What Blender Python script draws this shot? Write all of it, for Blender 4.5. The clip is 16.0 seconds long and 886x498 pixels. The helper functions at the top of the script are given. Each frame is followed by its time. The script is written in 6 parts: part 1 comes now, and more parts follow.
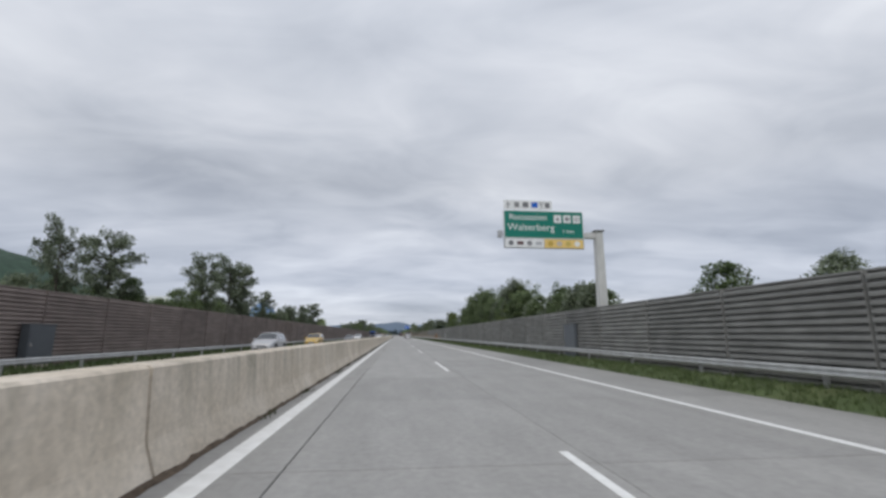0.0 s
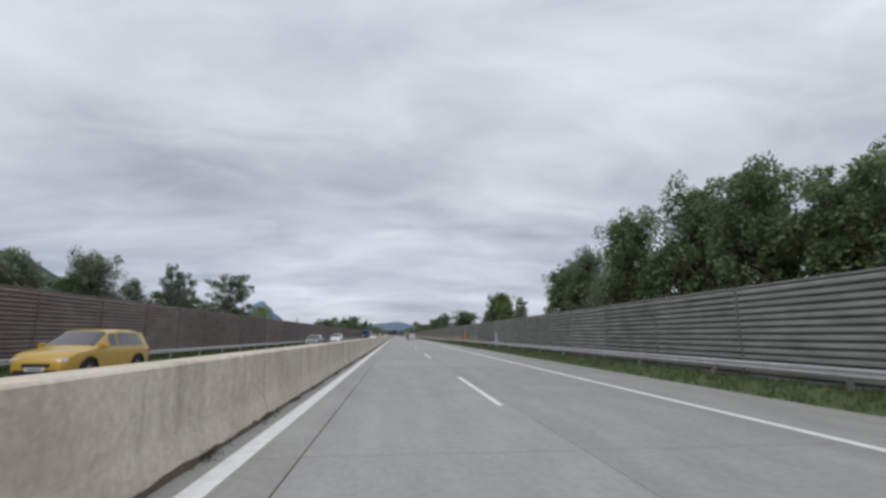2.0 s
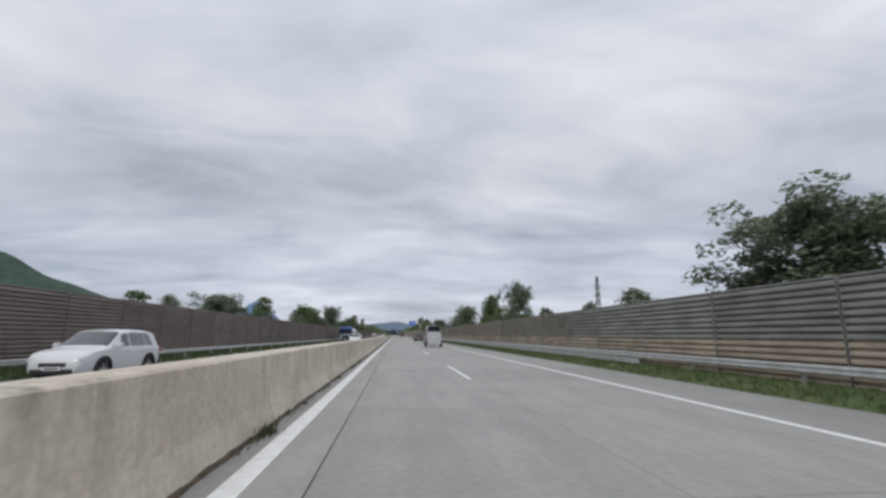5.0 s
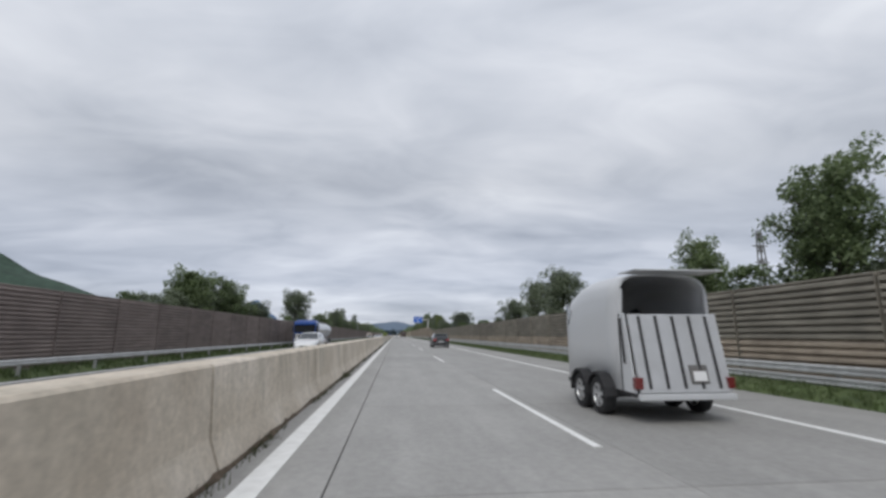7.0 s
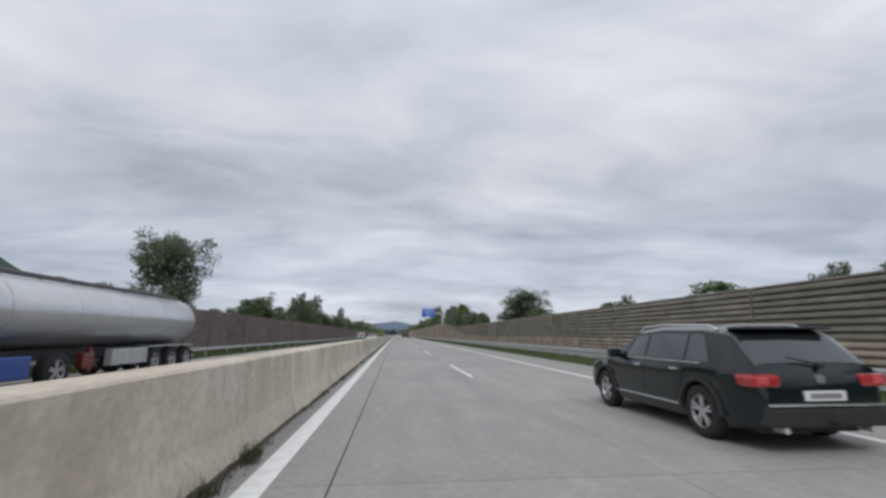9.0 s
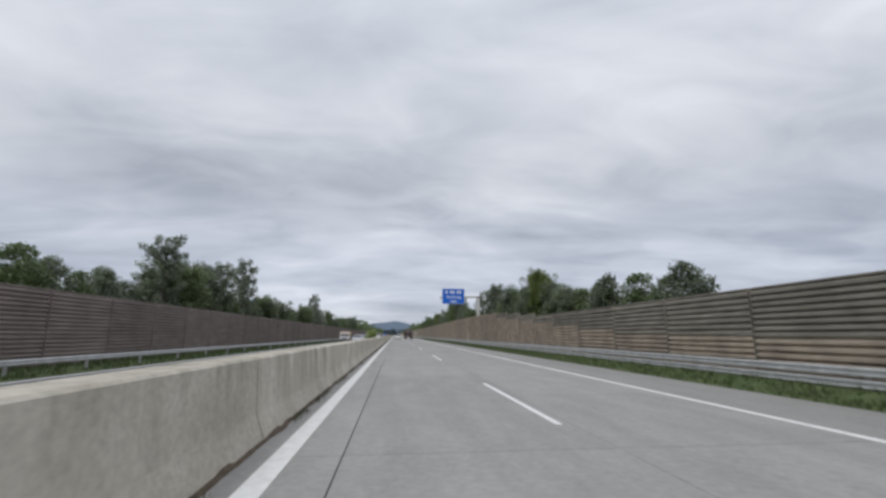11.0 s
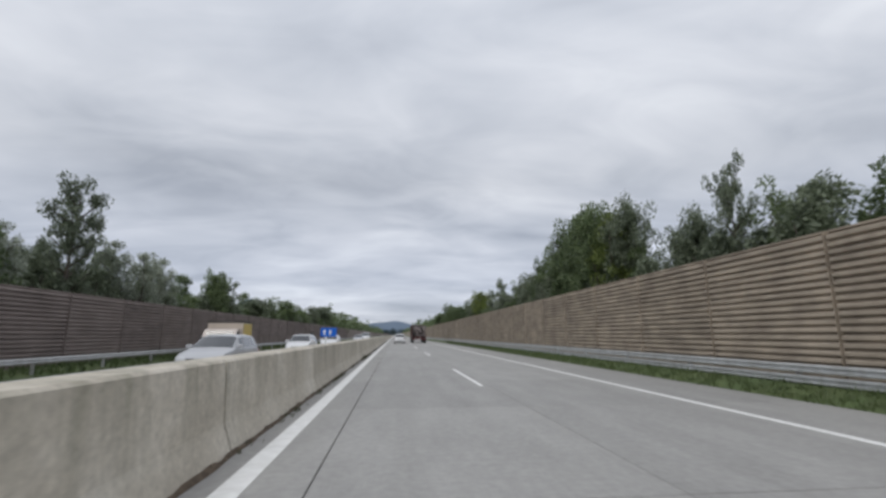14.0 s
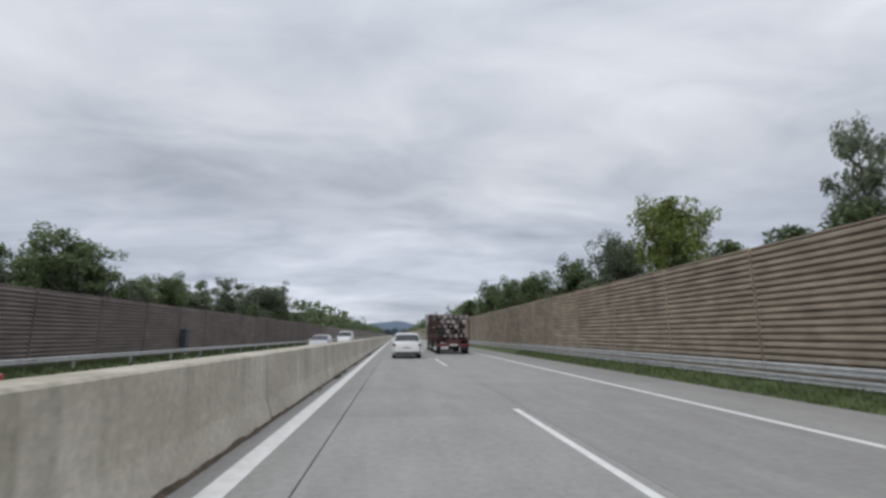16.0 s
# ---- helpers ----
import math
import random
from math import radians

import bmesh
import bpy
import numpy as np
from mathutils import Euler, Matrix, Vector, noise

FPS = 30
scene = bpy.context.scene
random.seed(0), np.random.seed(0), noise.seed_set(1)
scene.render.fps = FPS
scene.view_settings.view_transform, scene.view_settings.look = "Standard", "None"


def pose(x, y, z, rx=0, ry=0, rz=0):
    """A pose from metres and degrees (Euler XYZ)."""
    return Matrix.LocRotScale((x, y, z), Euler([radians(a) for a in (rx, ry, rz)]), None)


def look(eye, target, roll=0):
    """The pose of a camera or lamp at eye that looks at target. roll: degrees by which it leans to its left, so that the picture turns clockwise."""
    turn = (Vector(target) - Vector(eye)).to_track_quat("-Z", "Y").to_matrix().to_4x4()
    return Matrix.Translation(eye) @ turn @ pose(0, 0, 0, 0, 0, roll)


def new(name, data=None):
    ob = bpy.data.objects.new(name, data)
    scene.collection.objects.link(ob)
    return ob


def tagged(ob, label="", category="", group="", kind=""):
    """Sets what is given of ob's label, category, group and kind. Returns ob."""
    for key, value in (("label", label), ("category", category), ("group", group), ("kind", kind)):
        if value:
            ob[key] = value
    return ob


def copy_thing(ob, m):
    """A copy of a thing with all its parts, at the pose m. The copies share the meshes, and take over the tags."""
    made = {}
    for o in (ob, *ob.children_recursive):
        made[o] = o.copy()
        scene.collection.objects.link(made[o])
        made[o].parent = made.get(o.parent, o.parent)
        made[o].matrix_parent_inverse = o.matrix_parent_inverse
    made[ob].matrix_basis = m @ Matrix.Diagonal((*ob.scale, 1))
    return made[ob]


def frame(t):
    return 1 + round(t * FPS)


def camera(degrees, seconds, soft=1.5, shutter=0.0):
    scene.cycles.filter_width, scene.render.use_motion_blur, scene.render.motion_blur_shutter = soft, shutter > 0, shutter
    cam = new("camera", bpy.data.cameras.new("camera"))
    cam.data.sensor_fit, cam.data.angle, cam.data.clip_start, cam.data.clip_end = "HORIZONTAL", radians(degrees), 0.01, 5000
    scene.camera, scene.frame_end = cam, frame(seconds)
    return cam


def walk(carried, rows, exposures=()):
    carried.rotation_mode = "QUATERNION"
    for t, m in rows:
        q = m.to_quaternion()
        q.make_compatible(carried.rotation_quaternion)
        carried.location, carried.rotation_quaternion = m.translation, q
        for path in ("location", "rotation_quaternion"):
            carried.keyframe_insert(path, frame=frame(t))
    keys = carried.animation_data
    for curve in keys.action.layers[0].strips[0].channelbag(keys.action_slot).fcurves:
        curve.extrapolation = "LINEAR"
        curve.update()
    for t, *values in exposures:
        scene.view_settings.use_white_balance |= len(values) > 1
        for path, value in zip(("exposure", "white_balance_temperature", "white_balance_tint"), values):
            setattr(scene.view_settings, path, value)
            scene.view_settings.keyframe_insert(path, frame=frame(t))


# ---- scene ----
from collections import defaultdict

# ================= camera and its drive =================
cam = camera(88.84, 16.0, soft=2.9, shutter=0.06)
EYE_Z = 1.35
TILT = 10.76
# seconds, metres across the road, metres along it, turn, tilt change, lean
DRIVE = [
    (0.0, 0.0, 0.0, -5.75, 0, 0), (1.0, -0.03, 22.2, -5.77, 0, 0), (2.0, -0.08, 44.45, -5.8, 0, 0),
    (3.0, -0.17, 66.7, -5.85, 0, 0), (4.0, -0.26, 88.9, -5.9, 0, 0), (5.2, -0.39, 115.6, -5.93, 0, 0),
    (6.3, -0.48, 140.2, -5.95, 0, 0), (7.5, -0.55, 167.0, -5.95, 0, 0), (9.2, -0.56, 204.9, -5.95, 0, 0),
    (10.4, -0.56, 231.3, -5.95, 0, 0), (11.5, -0.55, 255.4, -5.95, 0, 0), (12.5, -0.48, 277.6, -5.95, 0, 0),
    (13.5, -0.42, 299.8, -5.95, 0, 0), (14.5, -0.33, 322.2, -5.92, 0, 0), (15.0, -0.30, 333.3, -5.82, 0, 0), (15.5, -0.27, 344.9, -5.75, 0, 0),
    (16.0, -0.24, 356.9, -5.7, 0, 0)]
walk(cam, [(t, pose(x, y, EYE_Z, 90 + TILT + dp, lean, turn)) for t, x, y, turn, dp, lean in DRIVE])

# ================= overcast daylight =================
world = bpy.data.worlds.new("overcast_sky")
scene.world = world
world.use_nodes = True


def chain(nt, kind, **inputs):
    n = nt.nodes.new(kind)
    for k, v in inputs.items():
        s = n.inputs[k.replace("_", " ")]
        if isinstance(v, bpy.types.NodeSocket):
            nt.links.new(v, s)
        else:
            s.default_value = v
    return n


def maths(nt, op, a, b=0.0, clamp=False):
    n = nt.nodes.new("ShaderNodeMath")
    n.operation, n.use_clamp = op, clamp
    for i, v in enumerate((a, b)):
        if isinstance(v, bpy.types.NodeSocket):
            nt.links.new(v, n.inputs[i])
        else:
            n.inputs[i].default_value = v
    return n.outputs[0]


def ramp(nt, fac, stops):
    n = nt.nodes.new("ShaderNodeValToRGB")
    el = n.color_ramp.elements
    while len(el) < len(stops):
        el.new(0.5)
    for e, (p, c) in zip(el, stops):
        e.position, e.color = p, (*c, 1.0)
    nt.links.new(fac, n.inputs[0])
    return n.outputs[0]


def mixed(nt, fac, a, b, how="MIX"):
    n = nt.nodes.new("ShaderNodeMix")
    n.data_type, n.blend_type = "RGBA", how
    for s, v in ((n.inputs[0], fac), (n.inputs[6], a), (n.inputs[7], b)):
        if isinstance(v, bpy.types.NodeSocket):
            nt.links.new(v, s)
        else:
            s.default_value = v if isinstance(v, (int, float)) else (*v, 1.0)
    return n.outputs[2]


def build_sky():
    nt = world.node_tree
    nt.nodes.clear()
    tc = nt.nodes.new("ShaderNodeTexCoord")
    sep = chain(nt, "ShaderNodeSeparateXYZ", Vector=tc.outputs["Generated"])
    up = maths(nt, "MAXIMUM", sep.outputs[2], 0.0)
    deck = maths(nt, "ADD", up, 0.17)
    u = maths(nt, "DIVIDE", sep.outputs[0], deck)
    v = maths(nt, "DIVIDE", sep.outputs[1], deck)
    plane = chain(nt, "ShaderNodeCombineXYZ", X=u, Y=v, Z=up)
    turned = chain(nt, "ShaderNodeMapping", Vector=plane.outputs[0])
    turned.inputs["Rotation"].default_value = (0, 0, 0.35)
    turned.inputs["Scale"].default_value = (0.7, 1.15, 0.3)
    big = chain(nt, "ShaderNodeTexNoise", Vector=turned.outputs[0], Scale=0.85, Detail=6.0, Roughness=0.48, Distortion=0.45)
    fine = chain(nt, "ShaderNodeTexNoise", Vector=turned.outputs[0], Scale=2.7, Detail=4.0, Roughness=0.5, Distortion=0.9)
    f = maths(nt, "ADD", maths(nt, "MULTIPLY", big.outputs[0], 0.75), maths(nt, "MULTIPLY", fine.outputs[0], 0.25))
    cloud = ramp(nt, f, [(0.37, (0.385, 0.415, 0.475)), (0.47, (0.51, 0.54, 0.60)), (0.555, (0.615, 0.64, 0.695)), (0.66, (0.745, 0.77, 0.815))])
    # the deck is thicker and bluer low down, brighter overhead
    low = ramp(nt, up, [(0.0, (1.06, 1.07, 1.09)), (0.035, (1.0, 1.015, 1.05)), (0.11, (0.91, 0.935, 0.995)), (0.32, (1.0, 1.0, 1.0)), (0.8, (1.3, 1.3, 1.3))])
    col = mixed(nt, 1.0, cloud, low, "MULTIPLY")
    sky = nt.nodes.new("ShaderNodeTexSky")
    sky.sky_type, sky.sun_disc = "NISHITA", False
    sky.sun_elevation, sky.sun_rotation = radians(48), radians(205)
    bg_sky = chain(nt, "ShaderNodeBackground", Color=sky.outputs[0], Strength=0.006)
    bg = chain(nt, "ShaderNodeBackground", Color=col, Strength=1.0)
    add = nt.nodes.new("ShaderNodeAddShader")
    nt.links.new(bg.outputs[0], add.inputs[0])
    nt.links.new(bg_sky.outputs[0], add.inputs[1])
    out = nt.nodes.new("ShaderNodeOutputWorld")
    nt.links.new(add.outputs[0], out.inputs[0])


build_sky()
sun_data = bpy.data.lights.new("sun", "SUN")
sun_data.energy, sun_data.angle, sun_data.color = 0.9, radians(25), (1.0, 0.96, 0.9)
sun = new("sun", sun_data)
sun.matrix_world = look((-30, -60, 80), (0, 0, 0))

# ================= materials =================
MATS = {}


def material(name, base, rough=0.6, metal=0.0, vary=0.15, scale=4.0, stretch=(1, 1, 1), bump=0.15, bump_scale=40.0,
             per_piece=0.0, stain=None, stain_amount=0.0, stain_scale=1.0, stain_stretch=(1, 1, 1), gloss=0.0, per_island=0.0, grain=0.0, grain_scale=12.0):
    if name in MATS:
        return MATS[name]
    m = bpy.data.materials.new(name)
    m.use_nodes = True
    nt = m.node_tree
    nt.nodes.clear()
    geo = nt.nodes.new("ShaderNodeNewGeometry")
    pos = geo.outputs["Position"]
    mp = chain(nt, "ShaderNodeMapping", Vector=pos, Scale=stretch)
    n1 = chain(nt, "ShaderNodeTexNoise", Vector=mp.outputs[0], Scale=scale, Detail=6.0, Roughness=0.6)
    lo = tuple(c * (1 - vary) for c in base)
    hi = tuple(min(1.0, c * (1 + vary)) for c in base)
    col = ramp(nt, n1.outputs[0], [(0.3, lo), (0.7, hi)])
    if stain:
        ms = chain(nt, "ShaderNodeMapping", Vector=pos, Scale=stain_stretch)
        n2 = chain(nt, "ShaderNodeTexNoise", Vector=ms.outputs[0], Scale=stain_scale, Detail=5.0, Roughness=0.55)
        fac = maths(nt, "MULTIPLY", maths(nt, "SUBTRACT", n2.outputs[0], 0.42), 4.5 * stain_amount, True)
        col = mixed(nt, fac, col, stain)
    if grain:
        n4 = chain(nt, "ShaderNodeTexNoise", Vector=pos, Scale=grain_scale, Detail=3.0, Roughness=0.7)
        speck = ramp(nt, n4.outputs[0], [(0.3, (1 - grain,) * 3), (0.5, (1.0,) * 3), (0.7, (1 + grain,) * 3)])
        col = mixed(nt, 1.0, col, speck, "MULTIPLY")
    if per_piece or per_island:
        if per_piece:
            rnd = nt.nodes.new("ShaderNodeObjectInfo").outputs["Random"]
        else:
            rnd = geo.outputs["Random Per Island"]
        amount = per_piece or per_island
        k = maths(nt, "ADD", maths(nt, "MULTIPLY", rnd, 2 * amount), 1 - amount)
        grey = nt.nodes.new("ShaderNodeCombineColor")
        for i in range(3):
            nt.links.new(k, grey.inputs[i])
        col = mixed(nt, 1.0, col, grey.outputs[0], "MULTIPLY")
    b = chain(nt, "ShaderNodeBsdfPrincipled", Roughness=rough, Metallic=metal)
    nt.links.new(col, b.inputs["Base Color"])
    if gloss:
        b.inputs["Coat Weight"].default_value = gloss
        b.inputs["Coat Roughness"].default_value = 0.06
    if bump:
        n3 = chain(nt, "ShaderNodeTexNoise", Vector=mp.outputs[0], Scale=bump_scale, Detail=4.0)
        bp = chain(nt, "ShaderNodeBump", Height=n3.outputs[0], Strength=bump, Distance=0.01)
        nt.links.new(bp.outputs[0], b.inputs["Normal"])
    out = nt.nodes.new("ShaderNodeOutputMaterial")
    nt.links.new(b.outputs[0], out.inputs[0])
    MATS[name] = m
    return m


def leaf_material(name, dark, bright):
    m = bpy.data.materials.new(name)
    m.use_nodes = True
    nt = m.node_tree
    nt.nodes.clear()
    geo = nt.nodes.new("ShaderNodeNewGeometry")
    info = nt.nodes.new("ShaderNodeObjectInfo")
    n1 = chain(nt, "ShaderNodeTexNoise", Vector=geo.outputs["Position"], Scale=0.9, Detail=3.0)
    f = maths(nt, "ADD", maths(nt, "MULTIPLY", geo.outputs["Random Per Island"], 0.55), maths(nt, "MULTIPLY", n1.outputs[0], 0.5))
    f = maths(nt, "ADD", f, maths(nt, "MULTIPLY", maths(nt, "SUBTRACT", info.outputs["Random"], 0.5), 0.3))
    col = ramp(nt, f, [(0.1, dark), (0.9, bright)])
    d = chain(nt, "ShaderNodeBsdfPrincipled", Roughness=0.55)
    nt.links.new(col, d.inputs["Base Color"])
    tr = chain(nt, "ShaderNodeBsdfTranslucent", Color=col)
    mx = nt.nodes.new("ShaderNodeMixShader")
    mx.inputs[0].default_value = 0.4
    nt.links.new(d.outputs[0], mx.inputs[1])
    nt.links.new(tr.outputs[0], mx.inputs[2])
    out = nt.nodes.new("ShaderNodeOutputMaterial")
    nt.links.new(mx.outputs[0], out.inputs[0])
    return m


CONCRETE_ROAD = material("worn_concrete_pavement", (0.335, 0.328, 0.313), 0.75, vary=0.11, scale=1.6, stretch=(1.0, 0.35, 1.0), bump=0.3, bump_scale=40,
                         per_piece=0.06, grain=0.11, grain_scale=9.0, stain=(0.27, 0.265, 0.25), stain_amount=0.4, stain_scale=1.1, stain_stretch=(1.4, 0.06, 1.0))
JOINT = material("dark_joint_filler", (0.07, 0.068, 0.064), 0.8, vary=0.3, scale=3)
PAINT_WHITE = material("worn_white_road_paint", (0.86, 0.86, 0.84), 0.55, vary=0.06, scale=8, bump=0.1, stain=(0.6, 0.59, 0.56), stain_amount=0.35, stain_scale=5)


def barrier_concrete(name, tones, algae):
    """Cast concrete with algae under the crest, run-off streaks of uneven length and pale worn patches."""
    m = bpy.data.materials.new(name)
    m.use_nodes = True
    nt = m.node_tree
    nt.nodes.clear()
    pos = nt.nodes.new("ShaderNodeNewGeometry").outputs["Position"]
    z = chain(nt, "ShaderNodeSeparateXYZ", Vector=pos).outputs[2]
    cloud = chain(nt, "ShaderNodeTexNoise", Vector=pos, Scale=0.8, Detail=7.0, Roughness=0.62)
    col = ramp(nt, cloud.outputs[0], list(zip((0.32, 0.50, 0.68), tones)))
    long = chain(nt, "ShaderNodeMapping", Vector=pos, Scale=(1, 1.5, 0.16))
    run = chain(nt, "ShaderNodeTexNoise", Vector=long.outputs[0], Scale=1.9, Detail=7.0, Roughness=0.68, Distortion=0.6)
    patch = chain(nt, "ShaderNodeTexNoise", Vector=pos, Scale=0.33, Detail=3.0)
    reach = maths(nt, "MULTIPLY", maths(nt, "ADD", z, maths(nt, "MULTIPLY", maths(nt, "SUBTRACT", cloud.outputs[0], 0.5), 2.2)), 0.95, True)
    streak = maths(nt, "MULTIPLY", maths(nt, "SUBTRACT", run.outputs[0], 0.45), 5.5, True)
    amount = maths(nt, "MULTIPLY", maths(nt, "MULTIPLY", streak, reach), maths(nt, "MULTIPLY", maths(nt, "SUBTRACT", patch.outputs[0], 0.30), 3.6, True))
    col = mixed(nt, maths(nt, "MULTIPLY", amount, algae), col, (0.24, 0.225, 0.165))
    speck = chain(nt, "ShaderNodeTexNoise", Vector=pos, Scale=14.0, Detail=4.0, Roughness=0.7)
    col = mixed(nt, 1.0, col, ramp(nt, speck.outputs[0], [(0.3, (0.80,) * 3), (0.7, (1.16,) * 3)]), "MULTIPLY")
    rnd = nt.nodes.new("ShaderNodeObjectInfo").outputs["Random"]
    grey = nt.nodes.new("ShaderNodeCombineColor")
    for i in range(3):
        nt.links.new(maths(nt, "ADD", maths(nt, "MULTIPLY", rnd, 0.14), 0.96), grey.inputs[i])
    col = mixed(nt, 1.0, col, grey.outputs[0], "MULTIPLY")
    b = chain(nt, "ShaderNodeBsdfPrincipled", Roughness=0.85)
    nt.links.new(col, b.inputs["Base Color"])
    bp = chain(nt, "ShaderNodeBump", Height=speck.outputs[0], Strength=0.35, Distance=0.01)
    nt.links.new(bp.outputs[0], b.inputs["Normal"])
    out = nt.nodes.new("ShaderNodeOutputMaterial")
    nt.links.new(b.outputs[0], out.inputs[0])
    return m


BARRIER = barrier_concrete("weathered_beige_concrete", ((0.515, 0.445, 0.355), (0.635, 0.56, 0.46), (0.735, 0.66, 0.565)), 0.62)
BARRIER_GREY = barrier_concrete("weathered_grey_concrete", ((0.43, 0.39, 0.32), (0.545, 0.50, 0.42), (0.66, 0.615, 0.535)), 0.75)
OLD_ASPHALT = material("grey_asphalt", (0.16, 0.16, 0.16), 0.8, vary=0.15, scale=2)
WALL_GREY = material("grey_ribbed_wood_concrete", (0.255, 0.256, 0.243), 0.9, vary=0.25, scale=2.5, stretch=(1, 0.3, 2), bump=0.3, per_piece=0.10,
                     stain=(0.10, 0.10, 0.094), stain_amount=0.3, stain_scale=1.2)
WALL_BROWN = material("brown_ribbed_wood_concrete", (0.41, 0.345, 0.27), 0.9, vary=0.25, scale=2.5, stretch=(1, 0.3, 2), bump=0.3, per_piece=0.10,
                      stain=(0.11, 0.09, 0.075), stain_amount=0.35, stain_scale=1.2)
WALL_OLIVE = material("olive_grey_ribbed_wood_concrete", (0.255, 0.235, 0.193), 0.9, vary=0.25, scale=2.5, stretch=(1, 0.3, 2), bump=0.3, per_piece=0.10,
                      stain=(0.11, 0.10, 0.085), stain_amount=0.35, stain_scale=1.2)
WALL_FAR = material("red_brown_ribbed_wood_concrete", (0.26, 0.215, 0.195), 0.9, vary=0.22, scale=2.5, stretch=(1, 0.3, 2), bump=0.3, per_piece=0.10,
                    stain=(0.14, 0.113, 0.103), stain_amount=0.35, stain_scale=0.9)
POST_STEEL = material("dark_steel_post", (0.15, 0.145, 0.14), 0.6, vary=0.2, scale=6)
GALV = material("dull_galvanised_steel", (0.56, 0.57, 0.57), 0.5, 0.35, vary=0.15, scale=5, bump=0.05, stain=(0.30, 0.29, 0.27), stain_amount=0.25, stain_scale=2)
GRASS = material("mown_grass", (0.085, 0.122, 0.045), 0.9, vary=0.35, scale=2.2, bump=0.5, bump_scale=30, stain=(0.15, 0.15, 0.06), stain_amount=0.3, stain_scale=0.6)
BLADES = leaf_material("grass_blades", (0.065, 0.10, 0.038), (0.165, 0.215, 0.085))
WEED = leaf_material("dry_brown_green_weeds", (0.04, 0.045, 0.022), (0.12, 0.13, 0.06))
SOIL = material("gritty_dirt", (0.115, 0.085, 0.06), 0.95, vary=0.4, scale=9, bump=0.6)
BARK = material("grey_brown_bark", (0.10, 0.085, 0.07), 0.9, vary=0.35, scale=9, stretch=(1, 1, 0.25), bump=0.6, bump_scale=25)
LEAF_DARK = leaf_material("dark_broad_leaves", (0.088, 0.128, 0.064), (0.25, 0.315, 0.15))
LEAF_GREY = leaf_material("grey_green_leaves", (0.115, 0.142, 0.098), (0.285, 0.33, 0.22))
LEAF_GOLD = leaf_material("yellow_green_leaves", (0.18, 0.245, 0.07), (0.56, 0.63, 0.26))
LEAF_PALE = leaf_material("pale_silvery_leaves", (0.20, 0.23, 0.17), (0.50, 0.54, 0.44))
LEAF_BRIGHT = leaf_material("bright_willow_leaves", (0.17, 0.22, 0.09), (0.42, 0.50, 0.24))
LEAF_LIGHT = leaf_material("fresh_light_leaves", (0.13, 0.17, 0.045), (0.30, 0.36, 0.12))
# bluish leaf colour that has the haze of distance painted in
FAR_LEAF = leaf_material("hazy_far_leaves", (0.055, 0.085, 0.085), (0.12, 0.16, 0.16))
HILL_WOOD = material("wooded_hillside", (0.037, 0.068, 0.047), 0.95, vary=0.4, scale=0.03, bump=0.0)
# the blue of both far ridges is aerial haze painted into the base colour
HAZE_BLUE = material("haze_blue_ridge", (0.12, 0.20, 0.33), 1.0, vary=0.15, scale=0.004, bump=0.0)
HAZE_PALE = material("haze_pale_ridge", (0.13, 0.175, 0.235), 1.0, vary=0.1, scale=0.003, bump=0.0)
SIGN_GREEN = material("green_sign_sheet", (0.0, 0.19, 0.14), 0.6, vary=0.05, scale=2, bump=0.0)
SIGN_BLUE = material("blue_sign_sheet", (0.0, 0.12, 0.58), 0.6, vary=0.05, scale=2, bump=0.0)
SIGN_WHITE = material("white_sign_sheet", (0.82, 0.83, 0.83), 0.4, vary=0.04, scale=3, bump=0.0)
SIGN_YELLOW = material("yellow_sign_sheet", (0.84, 0.60, 0.20), 0.5, vary=0.06, scale=3, bump=0.0)
SIGN_BACK = material("aluminium_sign_back", (0.45, 0.46, 0.47), 0.5, 0.6, vary=0.1, scale=3)
MAST_PAINT = material("pale_grey_mast_steel", (0.60, 0.60, 0.58), 0.45, 0.1, vary=0.08, scale=2, stain=(0.42, 0.41, 0.38), stain_amount=0.25, stain_scale=1.5)


# ================= mesh helpers =================
def mesh_of(name, verts, faces, mat, smooth=False):
    me = bpy.data.meshes.new(name)
    me.from_pydata(verts, [], faces)
    me.materials.append(mat)
    if smooth:
        me.polygons.foreach_set("use_smooth", [True] * len(me.polygons))
    me.update()
    return me


def done(bm, name, mat, smooth=False):
    bmesh.ops.recalc_face_normals(bm, faces=bm.faces)
    me = bpy.data.meshes.new(name)
    bm.to_mesh(me)
    bm.free()
    me.materials.append(mat)
    if smooth:
        me.polygons.foreach_set("use_smooth", [True] * len(me.polygons))
    return me


def child(ob, parent, m=None):
    ob.parent = parent
    if m is not None:
        ob.matrix_basis = m
    return ob


def part(name, bm, mat, parent, label="", smooth=False):
    ob = new(name, done(bm, name, mat, smooth))
    ob.parent = parent
    if label:
        ob["label"] = label
    return ob


def box(bm, x0, x1, y0, y1, z0, z1, bevel=0.0, m=None):
    r = bmesh.ops.create_cube(bm, size=1.0)
    vs = r["verts"]
    for v in vs:
        v.co = Vector(((x0 + x1) / 2 + v.co.x * (x1 - x0), (y0 + y1) / 2 + v.co.y * (y1 - y0), (z0 + z1) / 2 + v.co.z * (z1 - z0)))
    if m is not None:
        bmesh.ops.transform(bm, matrix=m, verts=vs)
    if bevel:
        es = list({e for v in vs for e in v.link_edges})
        bmesh.ops.bevel(bm, geom=es, offset=bevel, segments=2, affect="EDGES", profile=0.6)
    return bm


def boxed(*a, **k):
    return box(bmesh.new(), *a, **k)


